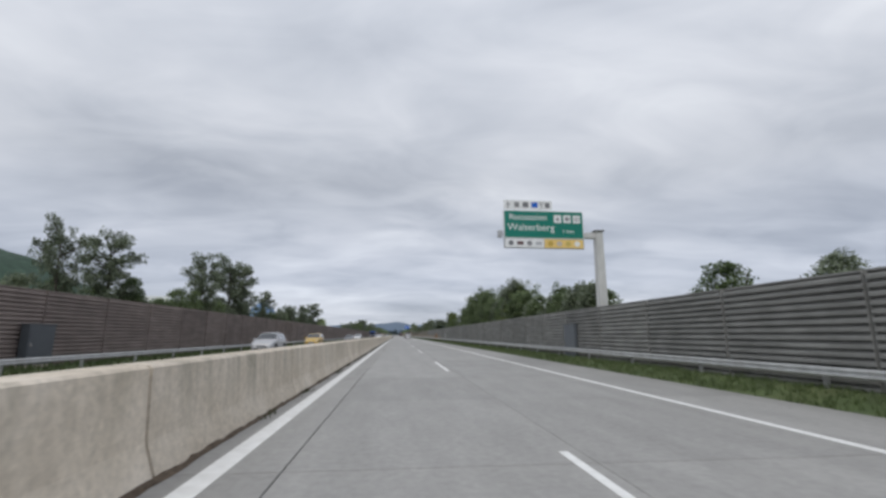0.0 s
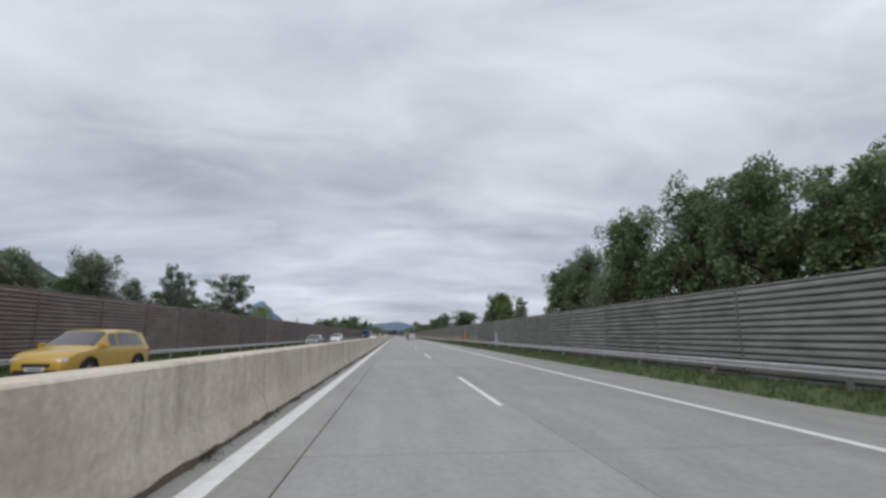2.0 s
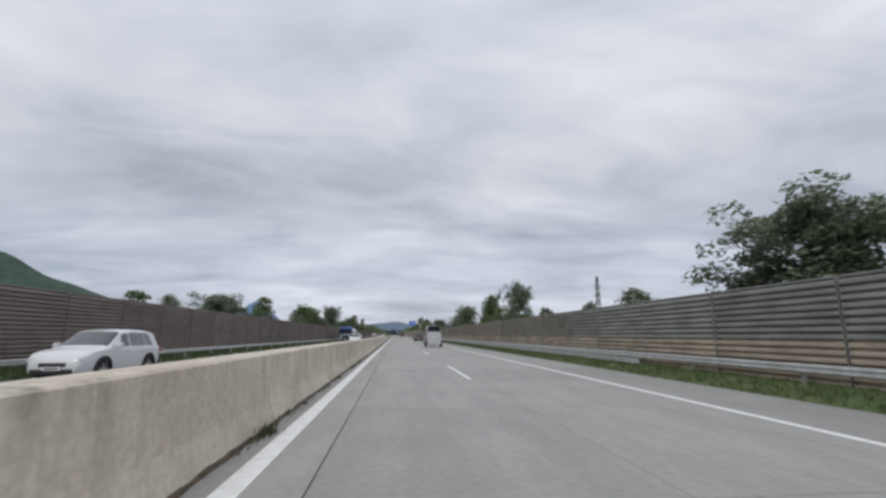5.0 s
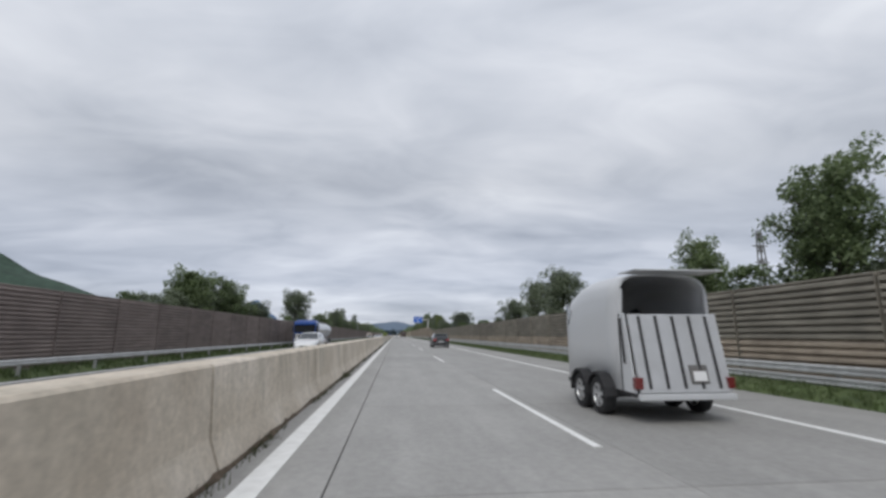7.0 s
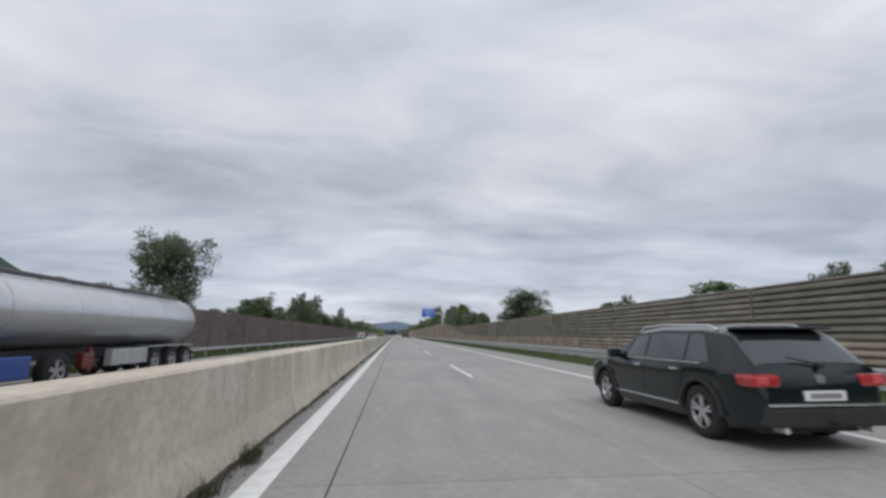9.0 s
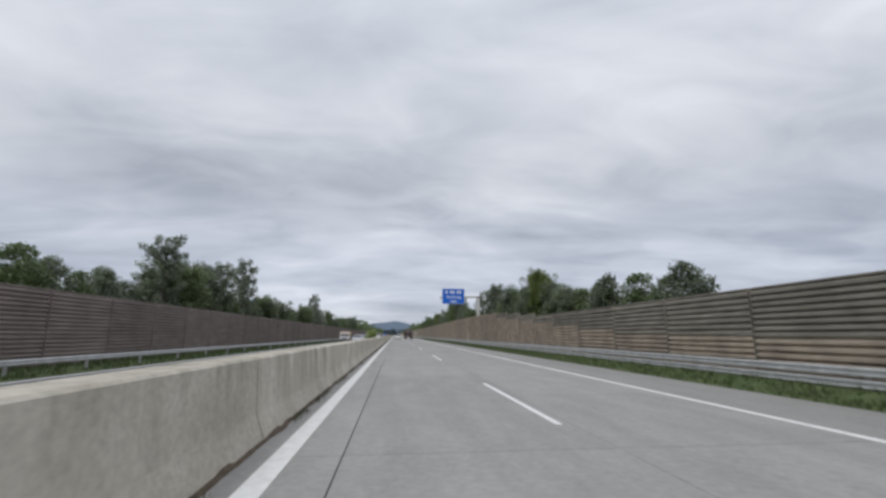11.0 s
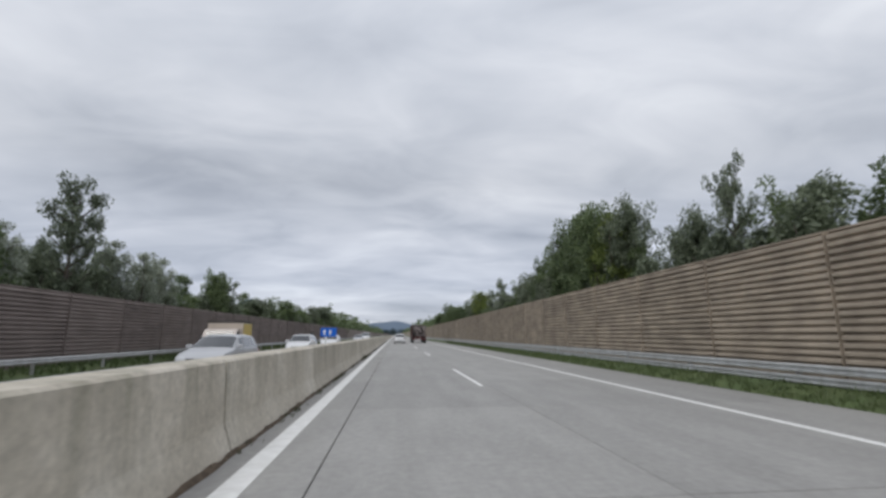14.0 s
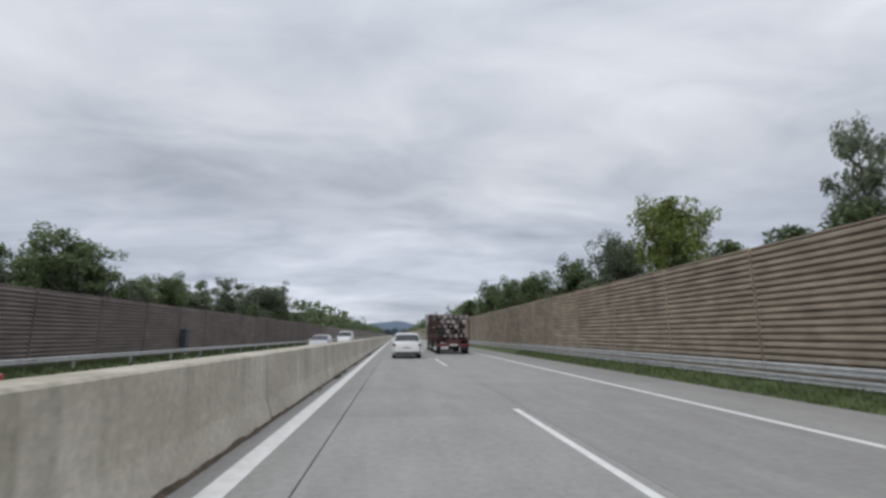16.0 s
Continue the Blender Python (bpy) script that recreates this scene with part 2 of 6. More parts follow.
def tube(bm, p0, p1, r0, r1=None, seg=10):
    p0, p1 = Vector(p0), Vector(p1)
    r1 = r0 if r1 is None else r1
    d = p1 - p0
    m = Matrix.Translation((p0 + p1) / 2) @ d.to_track_quat("Z", "Y").to_matrix().to_4x4()
    bmesh.ops.create_cone(bm, cap_ends=True, segments=seg, radius1=r0, radius2=r1, depth=d.length, matrix=m)
    return bm


def sweep_y(profile, y0, y1, closed=True):
    """A cross-section of (x, z) pulled from y0 to y1, with end caps."""
    n = len(profile)
    verts = [(x, y0, z) for x, z in profile] + [(x, y1, z) for x, z in profile]
    faces = [(i, (i + 1) % n, n + (i + 1) % n, n + i) for i in range(n if closed else n - 1)]
    if closed:
        faces += [tuple(range(n - 1, -1, -1)), tuple(range(n, 2 * n))]
    return verts, faces


# ================= ground, roads =================
Y_NEAR, Y_FAR = -60.0, 1500.0


def ground_sheet():
    prof = [(-4500, -4), (-400, -3), (-60, -0.6), (-17, -0.3), (-14.6, 0.12), (-13.5, 0.10), (-12.95, -0.12), (-12.7, -0.29), (-2.9, -0.3), (-2.0, -0.3), (7.9, -0.3),
            (8.02, -0.03), (8.25, 0.02), (8.6, 0.15), (8.95, 0.25), (9.4, 0.27), (10.4, 0.1), (14, -0.1), (60, -0.6), (400, -3), (4500, -4)]
    ys = [-400, -60, 0, 100, 200, 300, 400, 600, 1000, 2000, 4800]
    n = len(prof)
    verts = [(x, y, z) for y in ys for x, z in prof]
    faces = [(j * n + i, j * n + i + 1, (j + 1) * n + i + 1, (j + 1) * n + i) for j in range(len(ys) - 1) for i in range(n - 1)]
    ob = new("ground", mesh_of("ground", verts, faces, GRASS))
    tagged(ob, "flat green grassland beside the motorway", "ground", kind="structure")


ground_sheet()

bed = new("road_bed", mesh_of("road_bed", *sweep_y([(-2.3, -0.25), (8.06, -0.25), (8.06, -0.02), (-2.3, -0.02)], Y_NEAR, Y_FAR), JOINT))
tagged(bed, "dark jointed bed under the concrete carriageway", "road bed", kind="structure")
road = tagged(new("road"), "pale worn concrete motorway carriageway with two lanes and hard shoulder", "road", kind="structure")
COLUMNS = [(-2.28, -1.132), (-1.116, 2.176), (2.186, 5.894), (5.906, 8.05)]
SLAB = 5.0
SLAB_ROWS = 75
SLAB_START = -5.0

opposite = new("opposite_road", mesh_of("opposite_road", *sweep_y([(-12.9, -0.28), (-2.86, -0.28), (-2.86, -0.10), (-12.9, -0.12)], Y_NEAR, Y_FAR), OLD_ASPHALT))
tagged(opposite, "grey asphalt carriageway of the opposite direction", "road", kind="structure")


def marking(name, x, width, y0, y1, z, label):
    v, f = sweep_y([(x - width / 2, z), (x + width / 2, z), (x + width / 2, z + 0.005), (x - width / 2, z + 0.005)], y0, y1)
    return tagged(new(name, mesh_of(name, v, f, PAINT_WHITE)), label, "road marking", kind="structure")


marking("edge_line", -1.80, 0.25, Y_NEAR, Y_FAR, 0.001, "solid white edge line along the median barrier")
marking("edge_line", 5.72, 0.165, Y_NEAR, Y_FAR, 0.001, "solid white edge line along the hard shoulder")
marking("edge_line", -5.2, 0.2, Y_NEAR, Y_FAR, -0.105, "solid white edge line of the opposite carriageway")
marking("edge_line", -12.5, 0.2, Y_NEAR, Y_FAR, -0.118, "solid white edge line of the opposite carriageway")
dash_mesh = mesh_of("lane_dash", *sweep_y([(-0.055, 0), (0.055, 0), (0.055, 0.005), (-0.055, 0.005)], 0, 6.0), PAINT_WHITE)
for k in range(-2, 40):
    d = tagged(new("lane_dash", dash_mesh), "white painted lane dash on the concrete", "road marking", "lane dashes", "structure")
    d.location = (1.97, -0.5 + 18.0 * k, 0.001)
for k in range(-2, 40):
    d = tagged(new("lane_dash", dash_mesh), "white painted lane dash on the opposite carriageway", "road marking", "opposite lane dashes", "structure")
    d.location = (-8.9, 4 + 18.0 * k, -0.105)

# ================= median barrier =================
BAR_PROFILE = [(-2.205, -0.02), (-2.21, 0.05), (-2.30, 0.31), (-2.312, 0.36), (-2.345, 1.035), (-2.385, 1.06), (-2.785, 1.06), (-2.81, 1.035), (-2.85, 0.36), (-2.94, 0.07), (-2.95, -0.25), (-2.5, -0.25)]
barrier = tagged(new("median_barrier"), "weathered beige concrete median barrier with stained joints", "crash barrier", kind="structure")
bar_mesh = mesh_of("barrier_element", *sweep_y(BAR_PROFILE, 0.024, 5.976), BARRIER)
grey_bar_mesh = mesh_of("barrier_element", *sweep_y(BAR_PROFILE, 0.024, 5.976), BARRIER_GREY)
for k in range(-4, 80):
    child(new("barrier_element", bar_mesh if k < 38 else grey_bar_mesh), barrier, pose(0, 6.0 * k - 1.25, 0))
far_bar = child(new("barrier_far_stretch", mesh_of("barrier_far_stretch", *sweep_y(BAR_PROFILE, 478.75, Y_FAR), BARRIER_GREY)), barrier)
far_bar["kind"] = "stuff"

# ================= noise walls =================
RIB = 0.17


def ribbed_panel(name, height, mat, face, depth=0.105, length=3.90):
    """A ribbed panel whose ribs run along the road; face is +1 when it looks towards +x."""
    prof = []
    n = max(1, int(round(height / RIB)))
    pitch = height / n
    for i in range(n):
        z = i * pitch
        prof += [(0.0, z), (face * depth, z + 0.12 * pitch), (face * depth, z + 0.52 * pitch), (0.0, z + 0.86 * pitch)]
    prof += [(0.0, height), (-face * 0.12, height), (-face * 0.12, 0.0)]
    return mesh_of(name, *sweep_y(prof, -length / 2, length / 2), mat)


def noise_wall(name, x, face, heights, label):
    """Panels between posts; heights gives the top, its material, and the top and material of the lower panel if there is one."""
    wall = tagged(new(name), label, "noise barrier", kind="structure")
    base = -0.12 if face < 0 else -0.32
    cache = {}
    for k in range(-4, 112):
        y = 4.0 * k + 2.0
        h, mat, low, low_mat = heights(y)
        key = (round(h, 2), mat.name, round(low, 2))
        if key not in cache:
            post = bmesh.new()
            box(post, -0.08, 0.08, -0.046, -0.034, 0, h - base + 0.04)
            box(post, -0.08, 0.08, 0.034, 0.046, 0, h - base + 0.04)
            box(post, -0.012, 0.012, -0.034, 0.034, 0, h - base + 0.04)
            cap = boxed(-0.10, 0.10, -1.945, 1.945, 0, 0.05, bevel=0.012)
            lower = ribbed_panel("panel", low - 0.004 - base, low_mat, face) if low else None
            upper = ribbed_panel("panel", h - (low or base), mat, face) if h - low > 0.1 else None
            cache[key] = (lower, upper, done(post, "post", mat), done(cap, "coping", mat))
        lower, upper, qm, cm = cache[key]
        if lower:
            child(new("panel", lower), wall, pose(x, y, base))
        if upper:
            child(new("panel", upper), wall, pose(x, y, low or base))
        child(new("post", qm), wall, pose(x + face * 0.015, y - 2.0, base))
        child(new("coping", cm), wall, pose(x - face * 0.04, y, h + 0.001))
    h, mat, low, low_mat = heights(1e4)
    far = child(new("far_stretch", mesh_of("far_stretch", *sweep_y([(x - 0.1, -0.3), (x + 0.1, -0.3), (x + 0.1, h), (x - 0.1, h)], 446.1, Y_FAR), mat)), wall)
    far["kind"] = "stuff"
    return wall


def east_height(y):
    """Grey panels on a brown footing that rises until the wall is brown and a metre higher."""
    h = float(np.interp(y, (274, 280, 284, 288, 296, 308), (2.58, 2.92, 3.15, 3.38, 3.55, 3.6)))
    if y < 98:
        return h, WALL_GREY, 0.0, WALL_GREY
    if y > 288:
        return h, WALL_BROWN, 0.0, WALL_BROWN
    low = float(np.interp(y, (250, 262, 270, 276, 283, 288), (1.25, 1.4, 1.9, 2.3, 2.75, 3.1)))
    return h, WALL_GREY if y < 136 else WALL_OLIVE, low, WALL_BROWN


noise_wall("wall_east", 9.25, -1, east_height, "dark ribbed noise barrier panels between posts, some on a brown footing")
noise_wall("wall_west", -14.3, 1, lambda y: (3.08, WALL_FAR, 0.0, WALL_FAR), "brown ribbed noise barrier panels between posts")


# ================= guard rails =================
def w_beam(h):
    """The folded section of a steel rail, h metres high."""
    front = [(0.0, 0.0), (0.03, 0.06), (0.06, 0.16), (0.06, 0.29), (0.02, 0.42), (0.02, 0.58), (0.06, 0.71), (0.06, 0.84), (0.03, 0.94), (0.0, 1.0)]
    back = [(x - 0.006, z) for x, z in reversed(front)]
    return [(x, z * h) for x, z in front + back]


def guard_rail(name, x, side, top, foot, twin_from, label):
    rail = tagged(new(name), label, "guard rail", kind="structure")
    prof = [(side * a, b) for a, b in w_beam(0.20)]
    beam = mesh_of("beam", *sweep_y(prof, 0.0, 3.99), GALV)
    b = bmesh.new()
    box(b, -0.05, 0.05, -0.03, -0.024, foot - 0.2, top - 0.02)
    box(b, -0.05, 0.05, 0.024, 0.03, foot - 0.2, top - 0.02)
    box(b, -0.006, 0.006, -0.024, 0.024, foot - 0.2, top - 0.02)
    post = done(b, "post", GALV)
    for k in range(-4, 112):
        child(new("beam", beam), rail, pose(x, 4.0 * k, top - 0.20))
        child(new("post", post), rail, pose(x - side * 0.065, 4.0 * k + 1.0, 0))
        if 4.0 * k >= twin_from:
            child(new("beam", beam), rail, pose(x + side * 0.003, 4.0 * k, top - 0.45))
    far = child(new("far_stretch", mesh_of("far_stretch", *sweep_y([(x, top - 0.22), (x + side * 0.06, top - 0.18), (x + side * 0.06, top - 0.04), (x, top)], 448, Y_FAR), GALV)), rail)
    far["kind"] = "stuff"


guard_rail("guard_rail", 8.95, -1, 0.70, 0.1, 128.0, "dull galvanised guard rail on the grass verge")
guard_rail("guard_rail", -13.1, 1, 0.54, -0.1, 9999.0, "dull galvanised guard rail along the opposite verge")


# ================= trees =================
def scatter_leaves(rng, clumps, per, size, flat=1.0):
    """Small bent leaf sprays (two quads each) round the clump centres (x, y, z, radius)."""
    V, F = [], []
    for cx, cy, cz, cr in clumps:
        p = rng.normal(size=(per, 3))
        p /= np.linalg.norm(p, axis=1)[:, None]
        p *= (cr * rng.uniform(0.25, 1.0, size=(per, 1)) ** 0.6)
        p[:, 2] *= 0.75
        for q in p:
            a = rng.uniform(0, 2 * math.pi)
            s = size * rng.uniform(0.6, 1.3)
            tilt = rng.uniform(-flat, flat)
            d = np.array([math.cos(a), math.sin(a), tilt])
            e = np.array([-math.sin(a), math.cos(a), rng.uniform(-flat, flat)])
            c = np.array([cx, cy, cz]) + q
            i = len(V)
            V += [tuple(c - d * s), tuple(c - e * s * 0.45 + d * s * 0.1), tuple(c + d * s), tuple(c + e * s * 0.5 - np.array([0, 0, 0.2 * s]))]
            F.append((i, i + 1, i + 2, i + 3))
    return V, F


def limb(V, F, p0, p1, r0, r1, seg=6):
    p0, p1 = Vector(p0), Vector(p1)
    q = (p1 - p0).to_track_quat("Z", "Y")
    i = len(V)
    for p, r in ((p0, r0), (p1, r1)):
        for k in range(seg):
            a = 2 * math.pi * k / seg
            V.append(tuple(p + q @ Vector((r * math.cos(a), r * math.sin(a), 0))))
    for k in range(seg):
        F.append((i + k, i + (k + 1) % seg, i + seg + (k + 1) % seg, i + seg + k))


def make_tree(seed, name, label, mat, kind):
    """A tree about 7 m high with a crown radius near 2 m, standing at the origin."""
    rng = np.random.default_rng(seed)
    V, F = [], []
    clumps = []
    if kind == "bush":
        for k in range(7):
            a = 2 * math.pi * k / 7 + rng.uniform(-0.3, 0.3)
            tip = (1.3 * math.cos(a), 1.3 * math.sin(a), rng.uniform(3.6, 5.6))
            limb(V, F, (0.15 * math.cos(a), 0.15 * math.sin(a), 0), tip, 0.08, 0.02)
        for k in range(84):
            a, rr, z = rng.uniform(0, 2 * math.pi), rng.uniform(0, 1) ** 0.5, rng.uniform(0.28, 1)
            w = 1.9 * math.sin(math.pi * min(1, 0.18 + 0.78 * z)) ** 0.7 * rng.uniform(0.8, 1.1)
            clumps.append((w * rr * math.cos(a), w * rr * math.sin(a), z * 6.3, rng.uniform(0.35, 0.62)))
        per, size = 54, 0.105
    else:
        lean = rng.uniform(-0.25, 0.25, size=2)
        pts = [Vector((lean[0] * z / 3, lean[1] * z / 3, z)) for z in (0, 2.0, 4.0, 6.2)]
        rad = [0.17, 0.13, 0.08, 0.02]
        for i in range(3):
            limb(V, F, pts[i], pts[i + 1], rad[i], rad[i + 1], 8)
        n_limb = 22 if kind == "dense" else 20
        for k in range(n_limb):
            z0 = 1.5 + 4.2 * k / n_limb
            a = 2.4 * k + rng.uniform(-0.5, 0.5)
            shape = math.sqrt(max(0.1, 1 - ((z0 - 3.8) / 3.0) ** 2))
            reach = (1.85 if kind == "dense" else 1.7) * shape * rng.uniform(0.75, 1.15)
            base = Vector((lean[0] * z0 / 3, lean[1] * z0 / 3, z0))
            tip = base + Vector((reach * math.cos(a), reach * math.sin(a), rng.uniform(0.5, 1.1)))
            limb(V, F, base, tip, 0.05, 0.012, 5)
            steps = 7 if kind == "dense" else 6
            for j in range(steps):
                f = 0.35 + 0.75 * j / steps
                c = base.lerp(tip, f)
                jit = rng.normal(scale=0.28 if kind == "dense" else 0.2, size=3)
                clumps.append((c.x + jit[0], c.y + jit[1], c.z + jit[2] + 0.15, rng.uniform(0.38, 0.66) if kind == "dense" else rng.uniform(0.26, 0.48)))
        for k in range(46 if kind == "dense" else 26):
            a, rr = rng.uniform(0, 2 * math.pi), rng.uniform(0, 1.0)
            z = rng.uniform(4.0, 6.6)
            w = 1.65 * math.sqrt(max(0.05, 1 - ((z - 3.9) / 2.85) ** 2))
            clumps.append((w * rr * math.cos(a) + lean[0] * z / 3, w * rr * math.sin(a) + lean[1] * z / 3, z, rng.uniform(0.3, 0.5)))
        per, size = (84, 0.086) if kind == "dense" else (62, 0.080)
    root = tagged(new(name), label, "shrub" if kind == "bush" else "tree")
    child(new("trunk", mesh_of("trunk", V, F, BARK, True)), root)
    lv, lf = scatter_leaves(rng, clumps, per, size)
    child(new("crown", mesh_of("crown", lv, lf, mat)), root)
    return root


PROTO = {
    "d": [make_tree(11, "broadleaf_tree", "dense dark green broadleaf tree behind the noise barrier", LEAF_DARK, "dense"),
          make_tree(12, "broadleaf_tree", "dense dark green broadleaf tree behind the noise barrier", LEAF_DARK, "dense"),
          make_tree(13, "broadleaf_tree", "dense grey-green broadleaf tree behind the noise barrier", LEAF_GREY, "dense")],
    "s": [make_tree(21, "birch_tree", "airy grey-green birch with gaps in its crown", LEAF_GREY, "sparse"),
          make_tree(22, "birch_tree", "airy grey-green birch with gaps in its crown", LEAF_GREY, "sparse")],
    "b": [make_tree(31, "shrub", "rounded dark green shrub growing above the noise barrier", LEAF_DARK, "bush"),
          make_tree(32, "shrub", "rounded dull green shrub growing above the noise barrier", LEAF_GREY, "bush")],
    "p": [make_tree(51, "birch_tree", "airy birch with pale silvery leaves", LEAF_PALE, "sparse")],
    "w": [make_tree(52, "shrub", "bright green willow shrub growing above the noise barrier", LEAF_BRIGHT, "bush")],
    "l": [make_tree(41, "broadleaf_tree", "fresh light green broadleaf tree behind the noise barrier", LEAF_LIGHT, "dense"),
          make_tree(42, "shrub", "light green shrub growing above the noise barrier", LEAF_LIGHT, "bush")],
}
FIRST = {id(p): True for ps in PROTO.values() for p in ps}
tree_rng = random.Random(5)


def plant(kind, x, y, top, radius, base=-0.2, group="trees along the motorway"):
    p = tree_rng.choice(PROTO[kind])
    wide = max(radius * 1.04, 0.8)
    spread = wide * 0.85 + 0.15
    if x > 0:
        x = max(x, 9.45 + spread)
        y += 1.2 * max(0.0, x - 11.8)
    else:
        x = min(x, -14.5 - spread)
        y += 1.6 * max(0.0, -15.8 - x)
    s = Vector((wide * 0.78 / 2.0, wide / 2.0, (top + 0.2 - base) / 6.95))
    m = Matrix.LocRotScale((x, y, base), Euler((0, 0, tree_rng.choice((0.0, math.pi)) + tree_rng.uniform(-0.3, 0.3))), s)
    if FIRST.pop(id(p), False):
        p.matrix_basis = m
        tagged(p, group=group)
    else:
        q = copy_thing(p, pose(0, 0, 0))
        q.matrix_basis = m
        tagged(q, group=group)


# along the road, height of the top, radius of the crown
EAST = {
    "b": [(10.9, 3.7, 1.3), (15.3, 4.2, 1.6), (28.1, 4.8, 2.1), (24.5, 4.0, 1.4), (102.8, 3.3, 1.0), (160.4, 3.9, 1.4), (163.6, 4.6, 1.5), (267.2, 3.7, 1.4), (249.6, 4.7, 2.6)],
    "l": [(44.2, 6.6, 2.5), (93.4, 5.9, 1.3), (281.2, 6.8, 1.4), (311.3, 5.1, 1.2), (335.1, 8.5, 2.2), (375.3, 7.5, 1.8)],
    "s": [(86.6, 4.1, 0.9), (88.4, 5.1, 0.9), (105.6, 3.8, 0.7), (211.7, 3.4, 0.7),
          (224.2, 3.5, 0.9), (301.0, 7.9, 2.3), (303.6, 7.9, 2.0), (309.3, 7.3, 1.5), (325.8, 7.9, 0.9), (361.0, 5.9, 1.3), (363.0, 8.0, 1.0), (367.0, 7.0, 1.1)],
}
EAST_DENSE = [(32.3, 4.8, 1.2), (44.6, 6.9, 1.7), (40.7, 5.4, 1.7), (48.6, 5.9, 2.0), (54.7, 5.9, 1.6), (57.6, 6.9, 1.7), (61.4, 7.3, 1.9), (65.6, 7.4, 2.0), (72.0, 6.9, 1.7), (75.2, 6.1, 1.8),
              (97.2, 6.0, 1.4), (101.5, 3.8, 0.9), (123.2, 5.4, 2.6), (155.4, 6.5, 1.5), (167.0, 6.3, 1.6), (173.3, 5.3, 1.3), (188.8, 6.3, 1.9), (194.5, 6.0, 1.7), (203.3, 5.0, 1.9), (244.7, 5.8, 2.6),
              (270.1, 4.0, 1.3), (275.0, 4.6, 1.4), (279.0, 5.5, 1.4), (283.5, 6.6, 1.6), (288.1, 5.8, 1.4), (292.3, 6.4, 1.5)]
EAST_WOOD = [(313.9, 5.2, 1.5), (323.2, 5.9, 1.2), (328.0, 6.5, 1.3), (333.4, 8.6, 1.5), (336.8, 9.0, 1.8), (338.6, 9.7, 1.9), (341.0, 8.9, 1.9), (343.4, 8.7, 1.6), (345.6, 7.9, 1.6), (347.9, 7.3, 1.5), (349.8, 6.5, 1.5),
             (352.2, 7.0, 1.9), (355.6, 6.3, 1.6), (360.6, 5.9, 1.3), (380.7, 6.9, 1.8), (388.0, 6.6, 2.0), (395.4, 6.6, 2.4), (404.0, 7.0, 2.4), (416.4, 7.9, 2.6), (430.0, 7.0, 2.6)]
WEST = {
    "s": [(46.6, 9.3, 2.6), (49.3, 9.1, 2.2), (22.8, 6.8, 1.4), (26.8, 7.5, 2.2), (38.6, 8.3, 2.1), (56.2, 6.6, 1.9), (77.6, 6.3, 1.0), (79.4, 5.9, 1.3), (90.1, 7.5, 2.8), (275.6, 8.1, 1.7),
          (286.0, 7.9, 1.8), (292.2, 9.3, 1.9), (333.6, 9.3, 1.8), (354.6, 6.9, 1.5), (400.6, 6.8, 2.2)],
    "b": [(64.5, 5.1, 1.6), (167.8, 6.2, 2.3), (183.3, 3.9, 1.4), (193.0, 6.5, 3.2), (206.5, 4.8, 1.7), (250.2, 5.3, 2.3)],
    "w": [(98.9, 4.9, 1.8), (101.5, 5.1, 2.2)],
    "p": [(330.0, 5.9, 1.5), (337.6, 6.7, 1.6), (340.2, 6.4, 1.5), (343.0, 6.5, 1.6)],
}
WEST_DENSE = [(257.0, 5.9, 2.2), (69.8, 5.6, 1.3), (152.7, 5.0, 2.4), (191.6, 6.2, 1.9), (197.6, 6.5, 2.1), (202.2, 5.6, 1.8), (206.8, 5.0, 2.1), (234.5, 9.0, 2.8), (278.1, 6.6, 2.4), (283.6, 7.5, 2.5),
              (299.0, 5.7, 2.2), (301.1, 5.9, 1.7), (308.5, 6.0, 2.1), (323.4, 6.0, 1.6), (327.0, 6.5, 1.7), (352.0, 6.6, 1.3), (363.8, 5.5, 2.4), (369.5, 5.4, 1.4),
              (378.8, 6.3, 2.4), (389.2, 5.3, 1.8), (416.5, 7.7, 3.0), (420.3, 8.0, 2.8)]
for kind, rows in EAST.items():
    for y, h, r in rows:
        plant(kind, 11.8 + tree_rng.uniform(-0.2, 0.6), y, h, r)
for y, h, r in EAST_DENSE + EAST_WOOD:
    plant("d", 11.8 + tree_rng.uniform(-0.2, 0.6), y, h, r)
for kind, rows in WEST.items():
    for y, h, r in rows:
        plant(kind, -15.8 - tree_rng.uniform(-0.2, 0.6), y, h, r)
for y, h, r in WEST_DENSE:
    plant("d", -15.8 - tree_rng.uniform(-0.2, 0.6), y, h, r)
